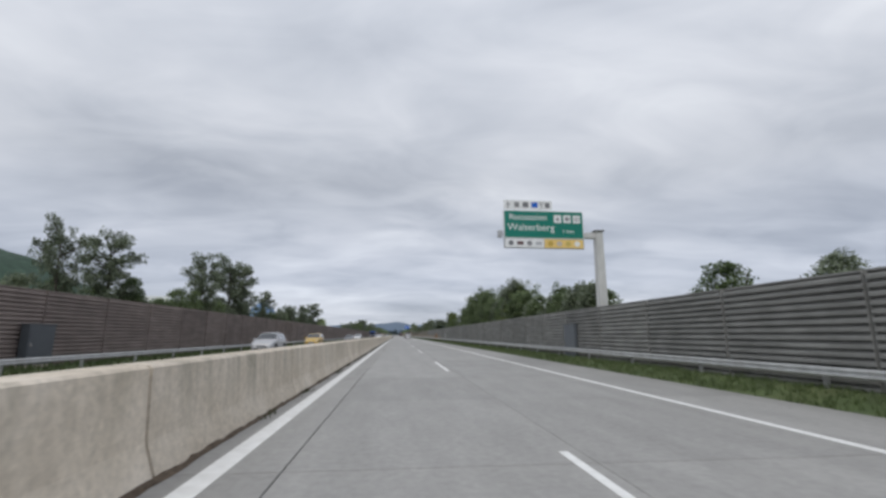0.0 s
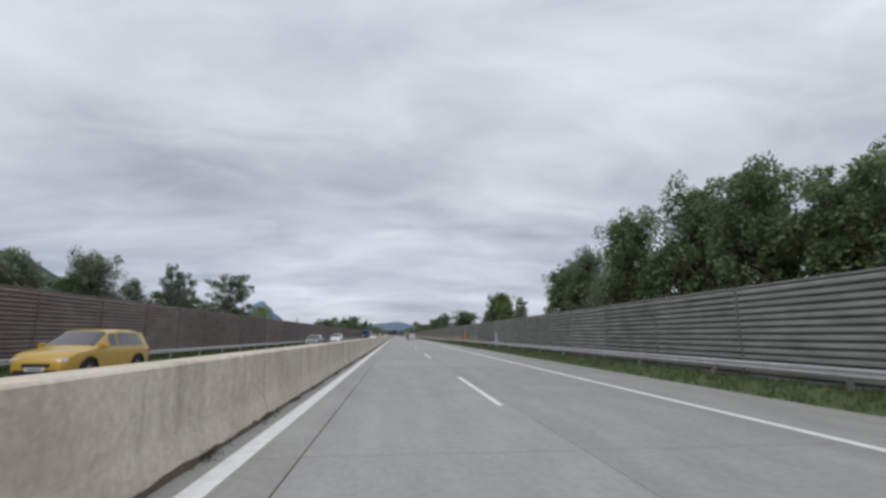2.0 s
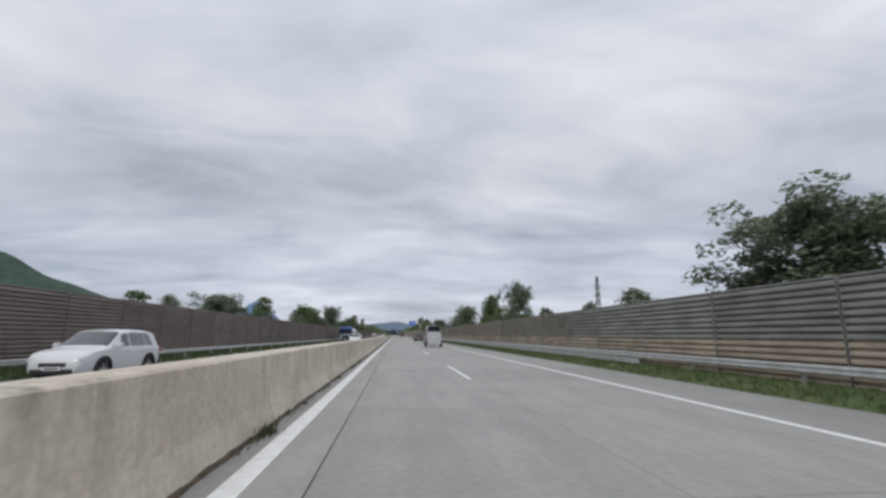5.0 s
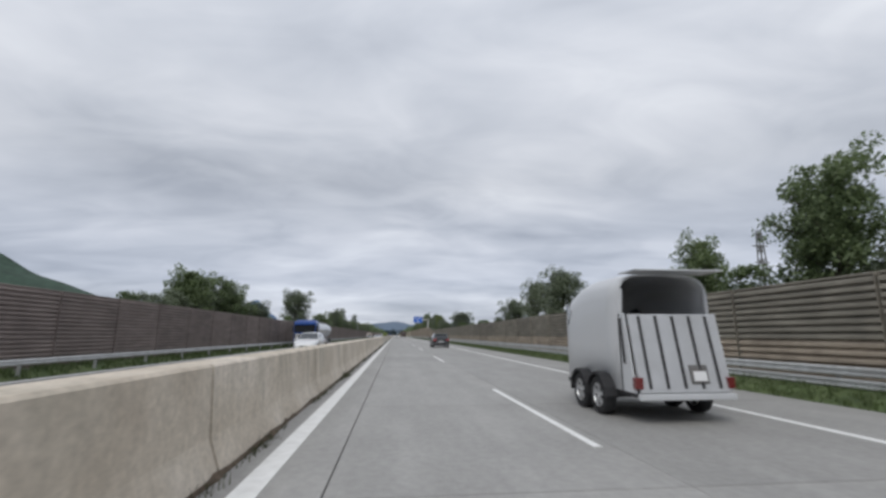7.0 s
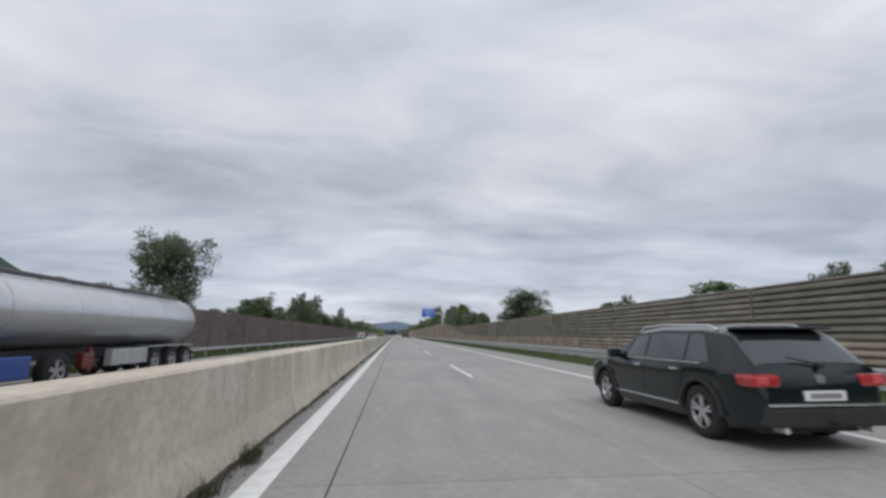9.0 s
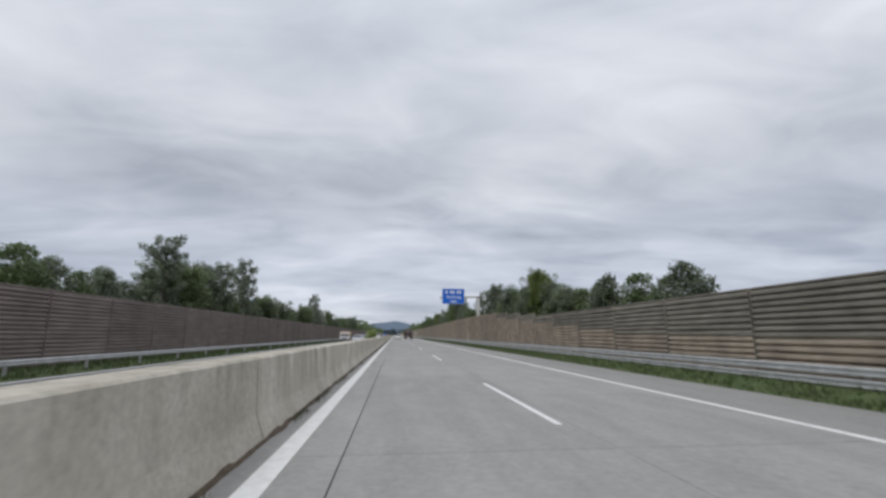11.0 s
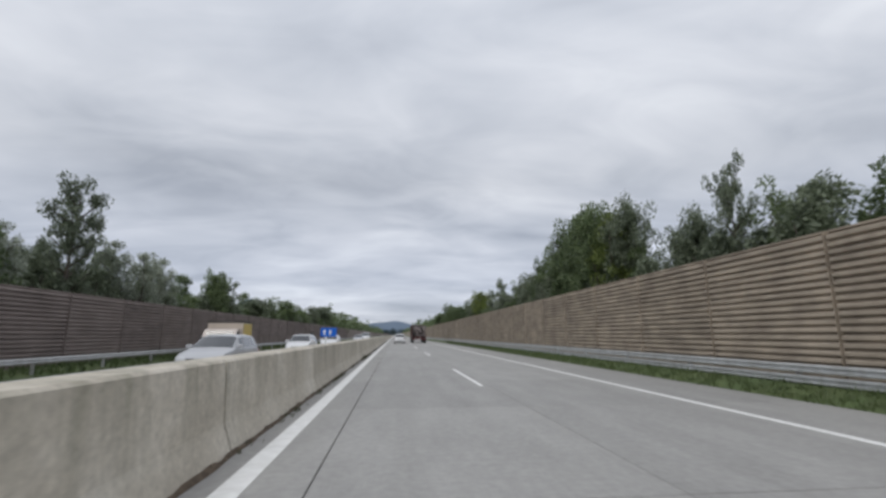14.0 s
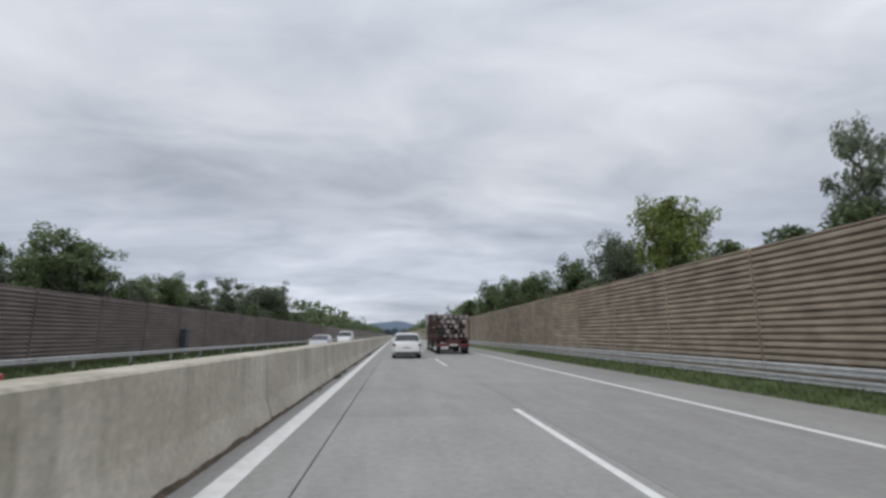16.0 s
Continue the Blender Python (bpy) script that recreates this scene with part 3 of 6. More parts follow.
# undergrowth that closes the wooded stretches
for x, y0, y1, step, low, high in ((11.5, 25, 38, 2.0, 3.9, 4.6), (11.5, 38, 76, 1.9, 4.4, 5.7), (11.5, 91, 103, 1.9, 3.9, 4.8), (11.5, 262, 280, 2.3, 3.9, 4.9), (11.6, 280, 300, 2.2, 4.7, 5.7), (11.5, 303, 318, 2.6, 3.6, 4.6), (11.6, 320, 347, 2.1, 5.0, 6.2), (11.5, 347, 357, 2.0, 5.2, 6.0), (11.5, 357, 370, 2.2, 4.3, 5.2), (11.5, 372, 440, 3.0, 3.9, 5.0), (13.8, 376, 440, 4.0, 5.2, 6.6),
                                   (-16.6, 8, 51, 3.0, 3.9, 5.1), (-16.6, 65, 96, 3.0, 3.9, 5.0), (-16.6, 52, 57, 2.5, 3.2, 3.7), (-16.6, 57, 66, 2.2, 4.0, 4.7), (-16.6, 264, 306, 2.1, 4.5, 5.4), (-16.6, 306, 332, 2.0, 4.8, 5.9), (-16.6, 332, 440, 2.3, 4.2, 5.2), (-18.5, 264, 440, 5.5, 5.2, 6.8), (-16.6, 140, 250, 5.0, 3.2, 4.5), (-16.6, 185, 208, 2.2, 3.9, 4.7),
                                   (11.6, 118, 250, 7.0, 2.8, 3.8), (11.6, 156, 172, 2.4, 3.2, 4.1)):
    y = y0
    while y < y1:
        plant("b", x + tree_rng.uniform(-0.4, 0.6), y, tree_rng.uniform(low, high), tree_rng.uniform(1.2, 1.9), group="undergrowth behind the noise barriers")
        y += step * tree_rng.uniform(0.8, 1.2)


def far_wood(name, x0, x1, y0, y1, count, low, high, label):
    """Clumped treetops too far off to tell apart."""
    rng = np.random.default_rng(77 + int(y0))
    clumps = []
    for _ in range(count):
        x, y, h = rng.uniform(x0, x1), rng.uniform(y0, y1), rng.uniform(low, high)
        for k in range(7):
            clumps.append((x + rng.normal(scale=1.1), y + rng.normal(scale=1.1), h * rng.uniform(0.25, 1.0) - 0.6, rng.uniform(0.9, 1.5)))
    v, f = scatter_leaves(rng, clumps, 14, 0.5)
    tagged(new(name, mesh_of(name, v, f, LEAF_DARK)), label, "woods", kind="stuff")


far_wood("far_woods", 11, 22, 438, 900, 300, 5.5, 9, "dark woods lining the motorway far ahead")
far_wood("far_woods", -28, -16, 438, 900, 320, 6.0, 9, "dark woods lining the motorway far ahead")


def far_treeline():
    """The belt of trees that closes the motorway where it bends away."""
    rng = np.random.default_rng(91)
    clumps = []
    for _ in range(340):
        x, y = rng.uniform(-330, 230), rng.uniform(1505, 1560)
        h = 15.0 + 6.0 * noise.noise((x * 0.02, 1.7, 0)) + rng.uniform(-3.0, 4.0)
        for k in range(6):
            clumps.append((x + rng.normal(scale=1.6), y + rng.normal(scale=1.6), h * rng.uniform(0.1, 1.0) - 3.0, rng.uniform(1.6, 3.2)))
    v, f = scatter_leaves(rng, clumps, 14, 1.5)
    tagged(new("far_treeline", mesh_of("far_treeline", v, f, FAR_LEAF)), "hazy dark belt of trees closing the motorway far ahead", "woods", kind="stuff")


far_treeline()


# ================= hills on the horizon =================
def ridge(name, x0, x1, y, base, heights, mat, depth, label, n=90, rough=0.12, seed=3):
    """A long hill with its crest height given along it and a rough slope towards the road."""
    rng = random.Random(seed)
    V, F = [], []
    rows = 9
    for i in range(n + 1):
        f = i / n
        h = float(np.interp(f, [a for a, b in heights], [b for a, b in heights]))
        for j in range(rows):
            g = j / (rows - 1)
            hh = h * math.sin(g * math.pi / 2) ** 1.2 * (1 + rough * noise.noise((f * 18 + seed, g * 4, seed)))
            V.append((x0 + (x1 - x0) * f + rng.uniform(-1, 1), y + depth * (g - 1), base + hh))
    for i in range(n):
        for j in range(rows - 1):
            a = i * rows + j
            F.append((a, a + rows, a + rows + 1, a + 1))
    tagged(new(name, mesh_of(name, V, F, mat, True)), label, "hill", kind="structure")


# mountain and back ridge carry their haze in the material colour
ridge("backdrop_mountain", -1700, -820, 3900, -5, [(0, 40), (0.25, 80), (0.44, 120), (0.58, 205), (0.67, 270), (0.71, 262), (0.80, 190), (0.9, 110), (1, 40)], HAZE_BLUE, 500,
      "pyramid mountain on the horizon, coloured blue for haze", seed=4)
ridge("backdrop_ridge", -1500, 1800, 4600, -5, [(0, 60), (0.2, 95), (0.38, 110), (0.45, 130), (0.5, 100), (0.6, 120), (0.8, 80), (1, 60)], HAZE_PALE, 400,
      "ridge on the horizon, coloured pale blue for haze", seed=5)
ridge("wooded_hill", -3600, -780, 1800, -5, [(0, 900), (0.45, 600), (0.70, 380), (0.78, 300), (0.85, 210), (0.92, 140), (0.97, 60), (1, 5)], HILL_WOOD, 500, "green wooded hillside beyond the noise barrier", seed=6)


# ================= vehicle materials =================
def paint(name, col, rough=0.35, gloss=0.6):
    return material(name, col, rough, vary=0.03, scale=2, bump=0.0, gloss=gloss)


GLASS = material("dark_tinted_glass", (0.022, 0.026, 0.03), 0.04, vary=0.05, scale=1, bump=0.0, gloss=1.0)
RUBBER = material("black_tyre_rubber", (0.022, 0.022, 0.023), 0.85, vary=0.2, scale=20)
TRIM = material("black_plastic_trim", (0.03, 0.03, 0.032), 0.6, vary=0.2, scale=10)
ALLOY = material("silver_alloy_rim", (0.62, 0.63, 0.64), 0.3, 0.8, vary=0.05, scale=3, bump=0.0)
CHROME = material("bright_chrome_strip", (0.75, 0.76, 0.77), 0.15, 0.9, vary=0.03, scale=3, bump=0.0)
RED_LAMP = material("red_lamp_lens", (0.42, 0.015, 0.02), 0.15, vary=0.1, scale=20, bump=0.0, gloss=1.0)
# lighter pink that stands in for the glow at a tail lamp's centre
LAMP_CORE = material("pinkish_lamp_glow", (0.62, 0.10, 0.11), 0.2, vary=0.1, scale=20, bump=0.0, gloss=0.8)
DARK_RED = material("dark_red_lamp_lens", (0.16, 0.02, 0.02), 0.2, vary=0.1, scale=20, bump=0.0, gloss=0.6)
CLEAR_LAMP = material("clear_lamp_lens", (0.72, 0.74, 0.76), 0.1, vary=0.08, scale=20, bump=0.0, gloss=1.0)
PLATE = material("white_plate_sheet", (0.80, 0.80, 0.80), 0.4, vary=0.03, scale=8, bump=0.0)
PLATE_BAR = material("grey_plate_bar", (0.25, 0.25, 0.26), 0.5, vary=0.1, scale=8, bump=0.0)
PAINT_DARK = paint("deep_black_green_car_paint", (0.004, 0.010, 0.012), 0.14, 0.2)
PAINT_WHITE_CAR = paint("white_car_paint", (0.72, 0.73, 0.74))
PAINT_SILVER = paint("silver_car_paint", (0.48, 0.49, 0.51))
PAINT_GREY = paint("mid_grey_car_paint", (0.17, 0.175, 0.185))
PAINT_YELLOW = paint("golden_yellow_car_paint", (0.56, 0.36, 0.05))
DARK_BLUE = paint("very_dark_blue_truck_paint", (0.008, 0.016, 0.05))
PAINT_BLUE = paint("royal_blue_truck_paint", (0.012, 0.075, 0.33))
PAINT_RED = paint("red_truck_frame_paint", (0.095, 0.03, 0.028))
POLYESTER = material("pale_grey_trailer_polyester", (0.60, 0.615, 0.63), 0.35, vary=0.04, scale=2, bump=0.0, gloss=0.3, stain=(0.42, 0.43, 0.43), stain_amount=0.15, stain_scale=2)
RAMP_SKIN = material("ribbed_aluminium_ramp", (0.55, 0.56, 0.575), 0.4, 0.3, vary=0.06, scale=3, stain=(0.38, 0.38, 0.37), stain_amount=0.25, stain_scale=2)
TANK_STEEL = material("brushed_steel_tank", (0.66, 0.67, 0.68), 0.28, 0.75, vary=0.06, scale=2, bump=0.0)
LOG_BARK = material("dark_log_bark", (0.055, 0.042, 0.038), 0.9, vary=0.4, scale=7, bump=0.6)
RUST = material("rusty_brown_steel", (0.085, 0.04, 0.03), 0.75, vary=0.4, scale=6, bump=0.2)
LOG_END = material("pale_sawn_log_end", (0.19, 0.165, 0.16), 0.8, vary=0.35, scale=5, bump=0.2, per_piece=0.95)
BOX_BEIGE = material("beige_box_body", (0.56, 0.49, 0.42), 0.5, vary=0.06, scale=2)
PALE_CAB = material("pale_pinkish_cab_paint", (0.60, 0.53, 0.48), 0.4, vary=0.05, scale=2, bump=0.0, gloss=0.3)
BOX_YELLOW = material("yellow_box_panel", (0.62, 0.46, 0.12), 0.5, vary=0.06, scale=2)


def tyre_mesh(r, w):
    bm = bmesh.new()
    prof = [(r * 0.62, -w / 2), (r * 0.9, -w / 2), (r * 0.985, -w * 0.4), (r, -w * 0.2), (r, w * 0.2), (r * 0.985, w * 0.4), (r * 0.9, w / 2), (r * 0.62, w / 2)]
    n = 28
    rings = [[bm.verts.new((x, rr * math.cos(2 * math.pi * k / n), rr * math.sin(2 * math.pi * k / n))) for rr, x in prof] for k in range(n)]
    for k in range(n):
        a, b = rings[k], rings[(k + 1) % n]
        for j in range(len(prof) - 1):
            bm.faces.new((a[j], a[j + 1], b[j + 1], b[j]))
    return done(bm, "tyre", RUBBER, True)


def rim_mesh(r, w, spokes=5):
    bm = bmesh.new()
    tube(bm, (-w * 0.1, 0, 0), (w * 0.1, 0, 0), r * 0.60, seg=24)
    for side in (-1, 1):
        x = side * w * 0.36
        tube(bm, (x - 0.012, 0, 0), (x + 0.012, 0, 0), r * 0.15, seg=14)
        for k in range(spokes):
            a = 2 * math.pi * k / spokes
            for da in (-0.17, 0.17):
                q = pose(0, 0, 0, math.degrees(a + da), 0, 0)
                box(bm, x - 0.014, x + 0.014, -r * 0.045, r * 0.045, r * 0.08, r * 0.60, bevel=0.004, m=q)
        n = 24
        vs = []
        for k in range(n):
            a = 2 * math.pi * k / n
            vs.append([bm.verts.new((side * w * c, r * d * math.cos(a), r * d * math.sin(a))) for c, d in ((0.30, 0.57), (0.46, 0.60), (0.46, 0.64), (0.30, 0.64))])
        for k in range(n):
            p, q2 = vs[k], vs[(k + 1) % n]
            for j in range(4):
                bm.faces.new((p[j], p[(j + 1) % 4], q2[(j + 1) % 4], q2[j]))
    return done(bm, "rim", ALLOY)


WHEEL_CACHE = {}


def wheel(parent, x, y, r, w=0.22):
    key = (round(r, 3), round(w, 3))
    if key not in WHEEL_CACHE:
        hub = bmesh.new()
        tube(hub, (-w * 0.12, 0, 0), (w * 0.12, 0, 0), r * 0.59, seg=24)
        WHEEL_CACHE[key] = (tyre_mesh(r, w), rim_mesh(r, w), done(hub, "wheel", TRIM))
    tm, rm, hm = WHEEL_CACHE[key]
    wob = child(new("wheel", hm), parent, pose(x, y, r))
    child(new("tyre", tm), wob)
    child(new("rim", rm), wob)["label"] = "silver spoked alloy rim"
    return wob


class Shell:
    """A car body lofted along its length; y is forward, the ground is z = 0."""

    def __init__(self, length, half, top, belt, arches, wheel_r, sill=0.22, tuck=0.80):
        self.length, self.half, self.top, self.belt, self.arches, self.wheel_r, self.sill, self.tuck = length, half, top, belt, arches, wheel_r, sill, tuck

    def ring(self, y):
        h = self.length / 2
        w = self.half * float(np.interp(y, [-h, -h + 0.12, -h + 0.5, h - 1.1, h - 0.35, h - 0.1, h], [0.80, 0.93, 1.0, 1.0, 0.95, 0.86, 0.70]))
        zt = float(np.interp(y, [a for a, b in self.top], [b for a, b in self.top]))
        zd = min(self.belt, zt - 0.06)
        zb = self.sill + float(np.interp(abs(y), [h - 0.5, h], [0, 0.10]))
        ra = self.wheel_r + 0.055
        for c in self.arches:
            if abs(y - c) < ra:
                zb = max(zb, self.wheel_r + math.sqrt(ra * ra - (y - c) ** 2) * 0.98)
        zc = max(zd - 0.13, zb + 0.05)
        zd = max(zd, zc + 0.03)
        cabin = min(1.0, max(0.0, (zt - self.belt) / 0.45))
        k = 0.90 - (0.90 - self.tuck) * cabin
        ze = zt - 0.035 - 0.035 * cabin
        ze = max(ze, zd + 0.01)
        return [(w * 0.90, zb), (w * 0.985, zb + 0.35 * (zc - zb)), (w, zc), (w * 0.965, zd), (w * k, ze), (w * k * 0.82, zt - 0.012), (0.0, zt + 0.004)]

    def at(self, y, s, side=1):
        r = self.ring(y)
        i = min(int(s), 5)
        f = s - i
        return Vector((side * (r[i][0] * (1 - f) + r[i + 1][0] * f), y, r[i][1] * (1 - f) + r[i + 1][1] * f))

    def stations(self):
        h = self.length / 2
        ys = {-h, h}
        for a, b in self.top:
            ys.add(round(a, 4))
        for c in self.arches:
            ra = self.wheel_r + 0.055
            for k in range(11):
                ys.add(round(c + ra * 0.999 * math.cos(math.pi * k / 10), 4))
            ys.add(round(c - ra - 0.004, 4))
            ys.add(round(c + ra + 0.004, 4))
        for k in range(1, 14):
            ys.add(round(-h + self.length * k / 14, 4))
        return sorted(y for y in ys if -h <= y <= h)

    def body(self):
        bm = bmesh.new()
        rings = []
        for y in self.stations():
            r = self.ring(y)
            pts = [(x, y, z) for x, z in r] + [(-x, y, z) for x, z in reversed(r[:-1])]
            rings.append([bm.verts.new(p) for p in pts])
        n = len(rings[0])
        for a, b in zip(rings, rings[1:]):
            for j in range(n):
                bm.faces.new((a[j], a[(j + 1) % n], b[(j + 1) % n], b[j]))
        bm.faces.new(rings[0])
        bm.faces.new(list(reversed(rings[-1])))
        return bm

    def patch(self, y0, y1, s0, s1, off=0.006, side=1, slant0=0.0, slant1=0.0, n=8, m=6):
        """A thin panel on one flank between two stations and two heights on the ring."""
        bm = bmesh.new()
        grid = []
        for i in range(n + 1):
            row = []
            for j in range(m + 1):
                g = j / m
                ya, yb = y0 + slant0 * g, y1 + slant1 * g
                y = ya + (yb - ya) * i / n
                s = s0 + (s1 - s0) * g
                p = self.at(y, s, side)
                du = self.at(y + 0.01, s, side) - self.at(y - 0.01, s, side)
                dv = self.at(y, min(s + 0.02, 5.99), side) - self.at(y, s - 0.02, side)
                nn = dv.cross(du) if side > 0 else du.cross(dv)
                nn = -nn.normalized() if nn.length > 1e-9 else Vector((side, 0, 0))
                if nn.x * side < -0.05 and s < 4.5:
                    nn = -nn
                if s >= 4.5 and nn.z < 0:
                    nn = -nn
                row.append((bm.verts.new(p + nn * off), bm.verts.new(p - nn * 0.012)))
            grid.append(row)
        for i in range(n):
            for j in range(m):
                bm.faces.new((grid[i][j][0], grid[i + 1][j][0], grid[i + 1][j + 1][0], grid[i][j + 1][0]))
        edge = [grid[i][0] for i in range(n + 1)] + [grid[n][j] for j in range(1, m + 1)] + [grid[i][m] for i in range(n - 1, -1, -1)] + [grid[0][j] for j in range(m - 1, 0, -1)]
        for a, b in zip(edge, edge[1:] + edge[:1]):
            bm.faces.new((a[0], b[0], b[1], a[1]))
        return bm

    def screen(self, y0, y1, off=0.007, n=6, m=12, s_in=4.12):
        """A windscreen or rear window laid over the sloping end of the cabin."""
        bm = bmesh.new()
        grid = []
        for i in range(n + 1):
            y = y0 + (y1 - y0) * i / n
            row = []
            for j in range(m + 1):
                t = -1 + 2 * j / m
                side = 1 if t >= 0 else -1
                s = 6 - abs(t) * (6 - s_in)
                p = self.at(y, s, side)
                slope = (self.at(y + 0.01, 5.9) - self.at(y - 0.01, 5.9)).normalized()
                nn = Vector((0.25 * t, -slope.z, slope.y)).normalized()
                row.append((bm.verts.new(p + nn * off), bm.verts.new(p - nn * 0.01)))
            grid.append(row)
        for i in range(n):
            for j in range(m):
                bm.faces.new((grid[i][j][0], grid[i + 1][j][0], grid[i + 1][j + 1][0], grid[i][j + 1][0]))
        edge = [grid[i][0] for i in range(n + 1)] + [grid[n][j] for j in range(1, m + 1)] + [grid[i][m] for i in range(n - 1, -1, -1)] + [grid[0][j] for j in range(m - 1, 0, -1)]
        for a, b in zip(edge, edge[1:] + edge[:1]):
            bm.faces.new((a[0], b[0], b[1], a[1]))
        return bm


def plain(name, bm, mat, parent, label=""):
    ob = part(name, bm, mat, parent, label, True)
    ob.data.set_sharp_from_angle(angle=radians(32))
    return ob


SPECS = {
    "suv": dict(shell=Shell(4.70, 0.92, [(-2.35, 0.60), (-2.33, 0.80), (-2.25, 1.07), (-1.86, 1.55), (-1.72, 1.60), (-1.2, 1.645), (-0.3, 1.665), (0.35, 1.60), (1.12, 1.12), (1.3, 1.06), (1.9, 0.98), (2.2, 0.86), (2.32, 0.70), (2.35, 0.56)],
                            1.04, (-1.37, 1.37), 0.345, tuck=0.78),
                wheels=(-1.37, 1.37), glass=[(-1.62, -1.12), (-1.06, -0.10), (-0.02, 0.62)], doors=[(-1.05, -0.06), (-0.04, 0.98)], rear=(-2.23, -1.88), front=(0.38, 1.10)),
    "tourer": dict(shell=Shell(4.72, 0.92, [(-2.36, 0.56), (-2.34, 0.74), (-2.26, 0.99), (-1.84, 1.40), (-1.70, 1.44), (-1.2, 1.475), (-0.3, 1.49), (0.35, 1.44), (1.14, 1.02), (1.3, 0.97), (1.9, 0.89), (2.2, 0.78), (2.33, 0.64), (2.36, 0.52)],
                            0.955, (-1.39, 1.39), 0.345, tuck=0.78),
                wheels=(-1.39, 1.39), glass=[(-1.62, -1.12), (-1.06, -0.10), (-0.02, 0.62)], doors=[(-1.05, -0.06), (-0.04, 0.98)], rear=(-2.23, -1.87), front=(0.38, 1.11)),
    "hatch": dict(shell=Shell(4.15, 0.87, [(-2.075, 0.55), (-2.05, 0.75), (-1.97, 0.98), (-1.60, 1.40), (-1.45, 1.44), (-0.9, 1.475), (-0.1, 1.48), (0.35, 1.42), (1.05, 0.98), (1.2, 0.94), (1.7, 0.84), (1.95, 0.72), (2.05, 0.60), (2.075, 0.5)],
                              0.93, (-1.25, 1.28), 0.31, sill=0.2, tuck=0.77),
                  wheels=(-1.25, 1.28), glass=[(-1.42, -1.02), (-0.96, -0.08), (0.0, 0.55)], doors=[(-0.95, -0.05), (-0.03, 0.88)], rear=(-1.95, -1.63), front=(0.38, 1.03)),
    "estate": dict(shell=Shell(4.65, 0.89, [(-2.325, 0.55), (-2.30, 0.75), (-2.22, 0.98), (-1.85, 1.40), (-1.7, 1.44), (-1.0, 1.475), (-0.2, 1.48), (0.30, 1.42), (1.05, 0.98), (1.2, 0.94), (1.85, 0.84), (2.15, 0.72), (2.3, 0.60), (2.325, 0.5)],
                               0.93, (-1.38, 1.42), 0.315, sill=0.2, tuck=0.77),
                   wheels=(-1.38, 1.42), glass=[(-1.65, -1.08), (-1.02, -0.10), (-0.02, 0.52)], doors=[(-1.02, -0.06), (-0.04, 0.92)], rear=(-2.2, -1.88), front=(0.33, 1.03)),
    "van": dict(shell=Shell(5.2, 0.95, [(-2.6, 1.84), (-2.55, 1.90), (-2.4, 1.94), (-1.0, 1.97), (0.5, 1.97), (0.95, 1.88), (1.72, 1.24), (1.85, 1.16), (2.3, 1.02), (2.52, 0.85), (2.58, 0.68), (2.6, 0.55)],
                            1.15, (-1.55, 1.5), 0.34, sill=0.25, tuck=0.86),
                wheels=(-1.55, 1.5), glass=[(0.25, 1.05)], doors=[(0.05, 1.15)], rear=None, front=(1.0, 1.70)),
}


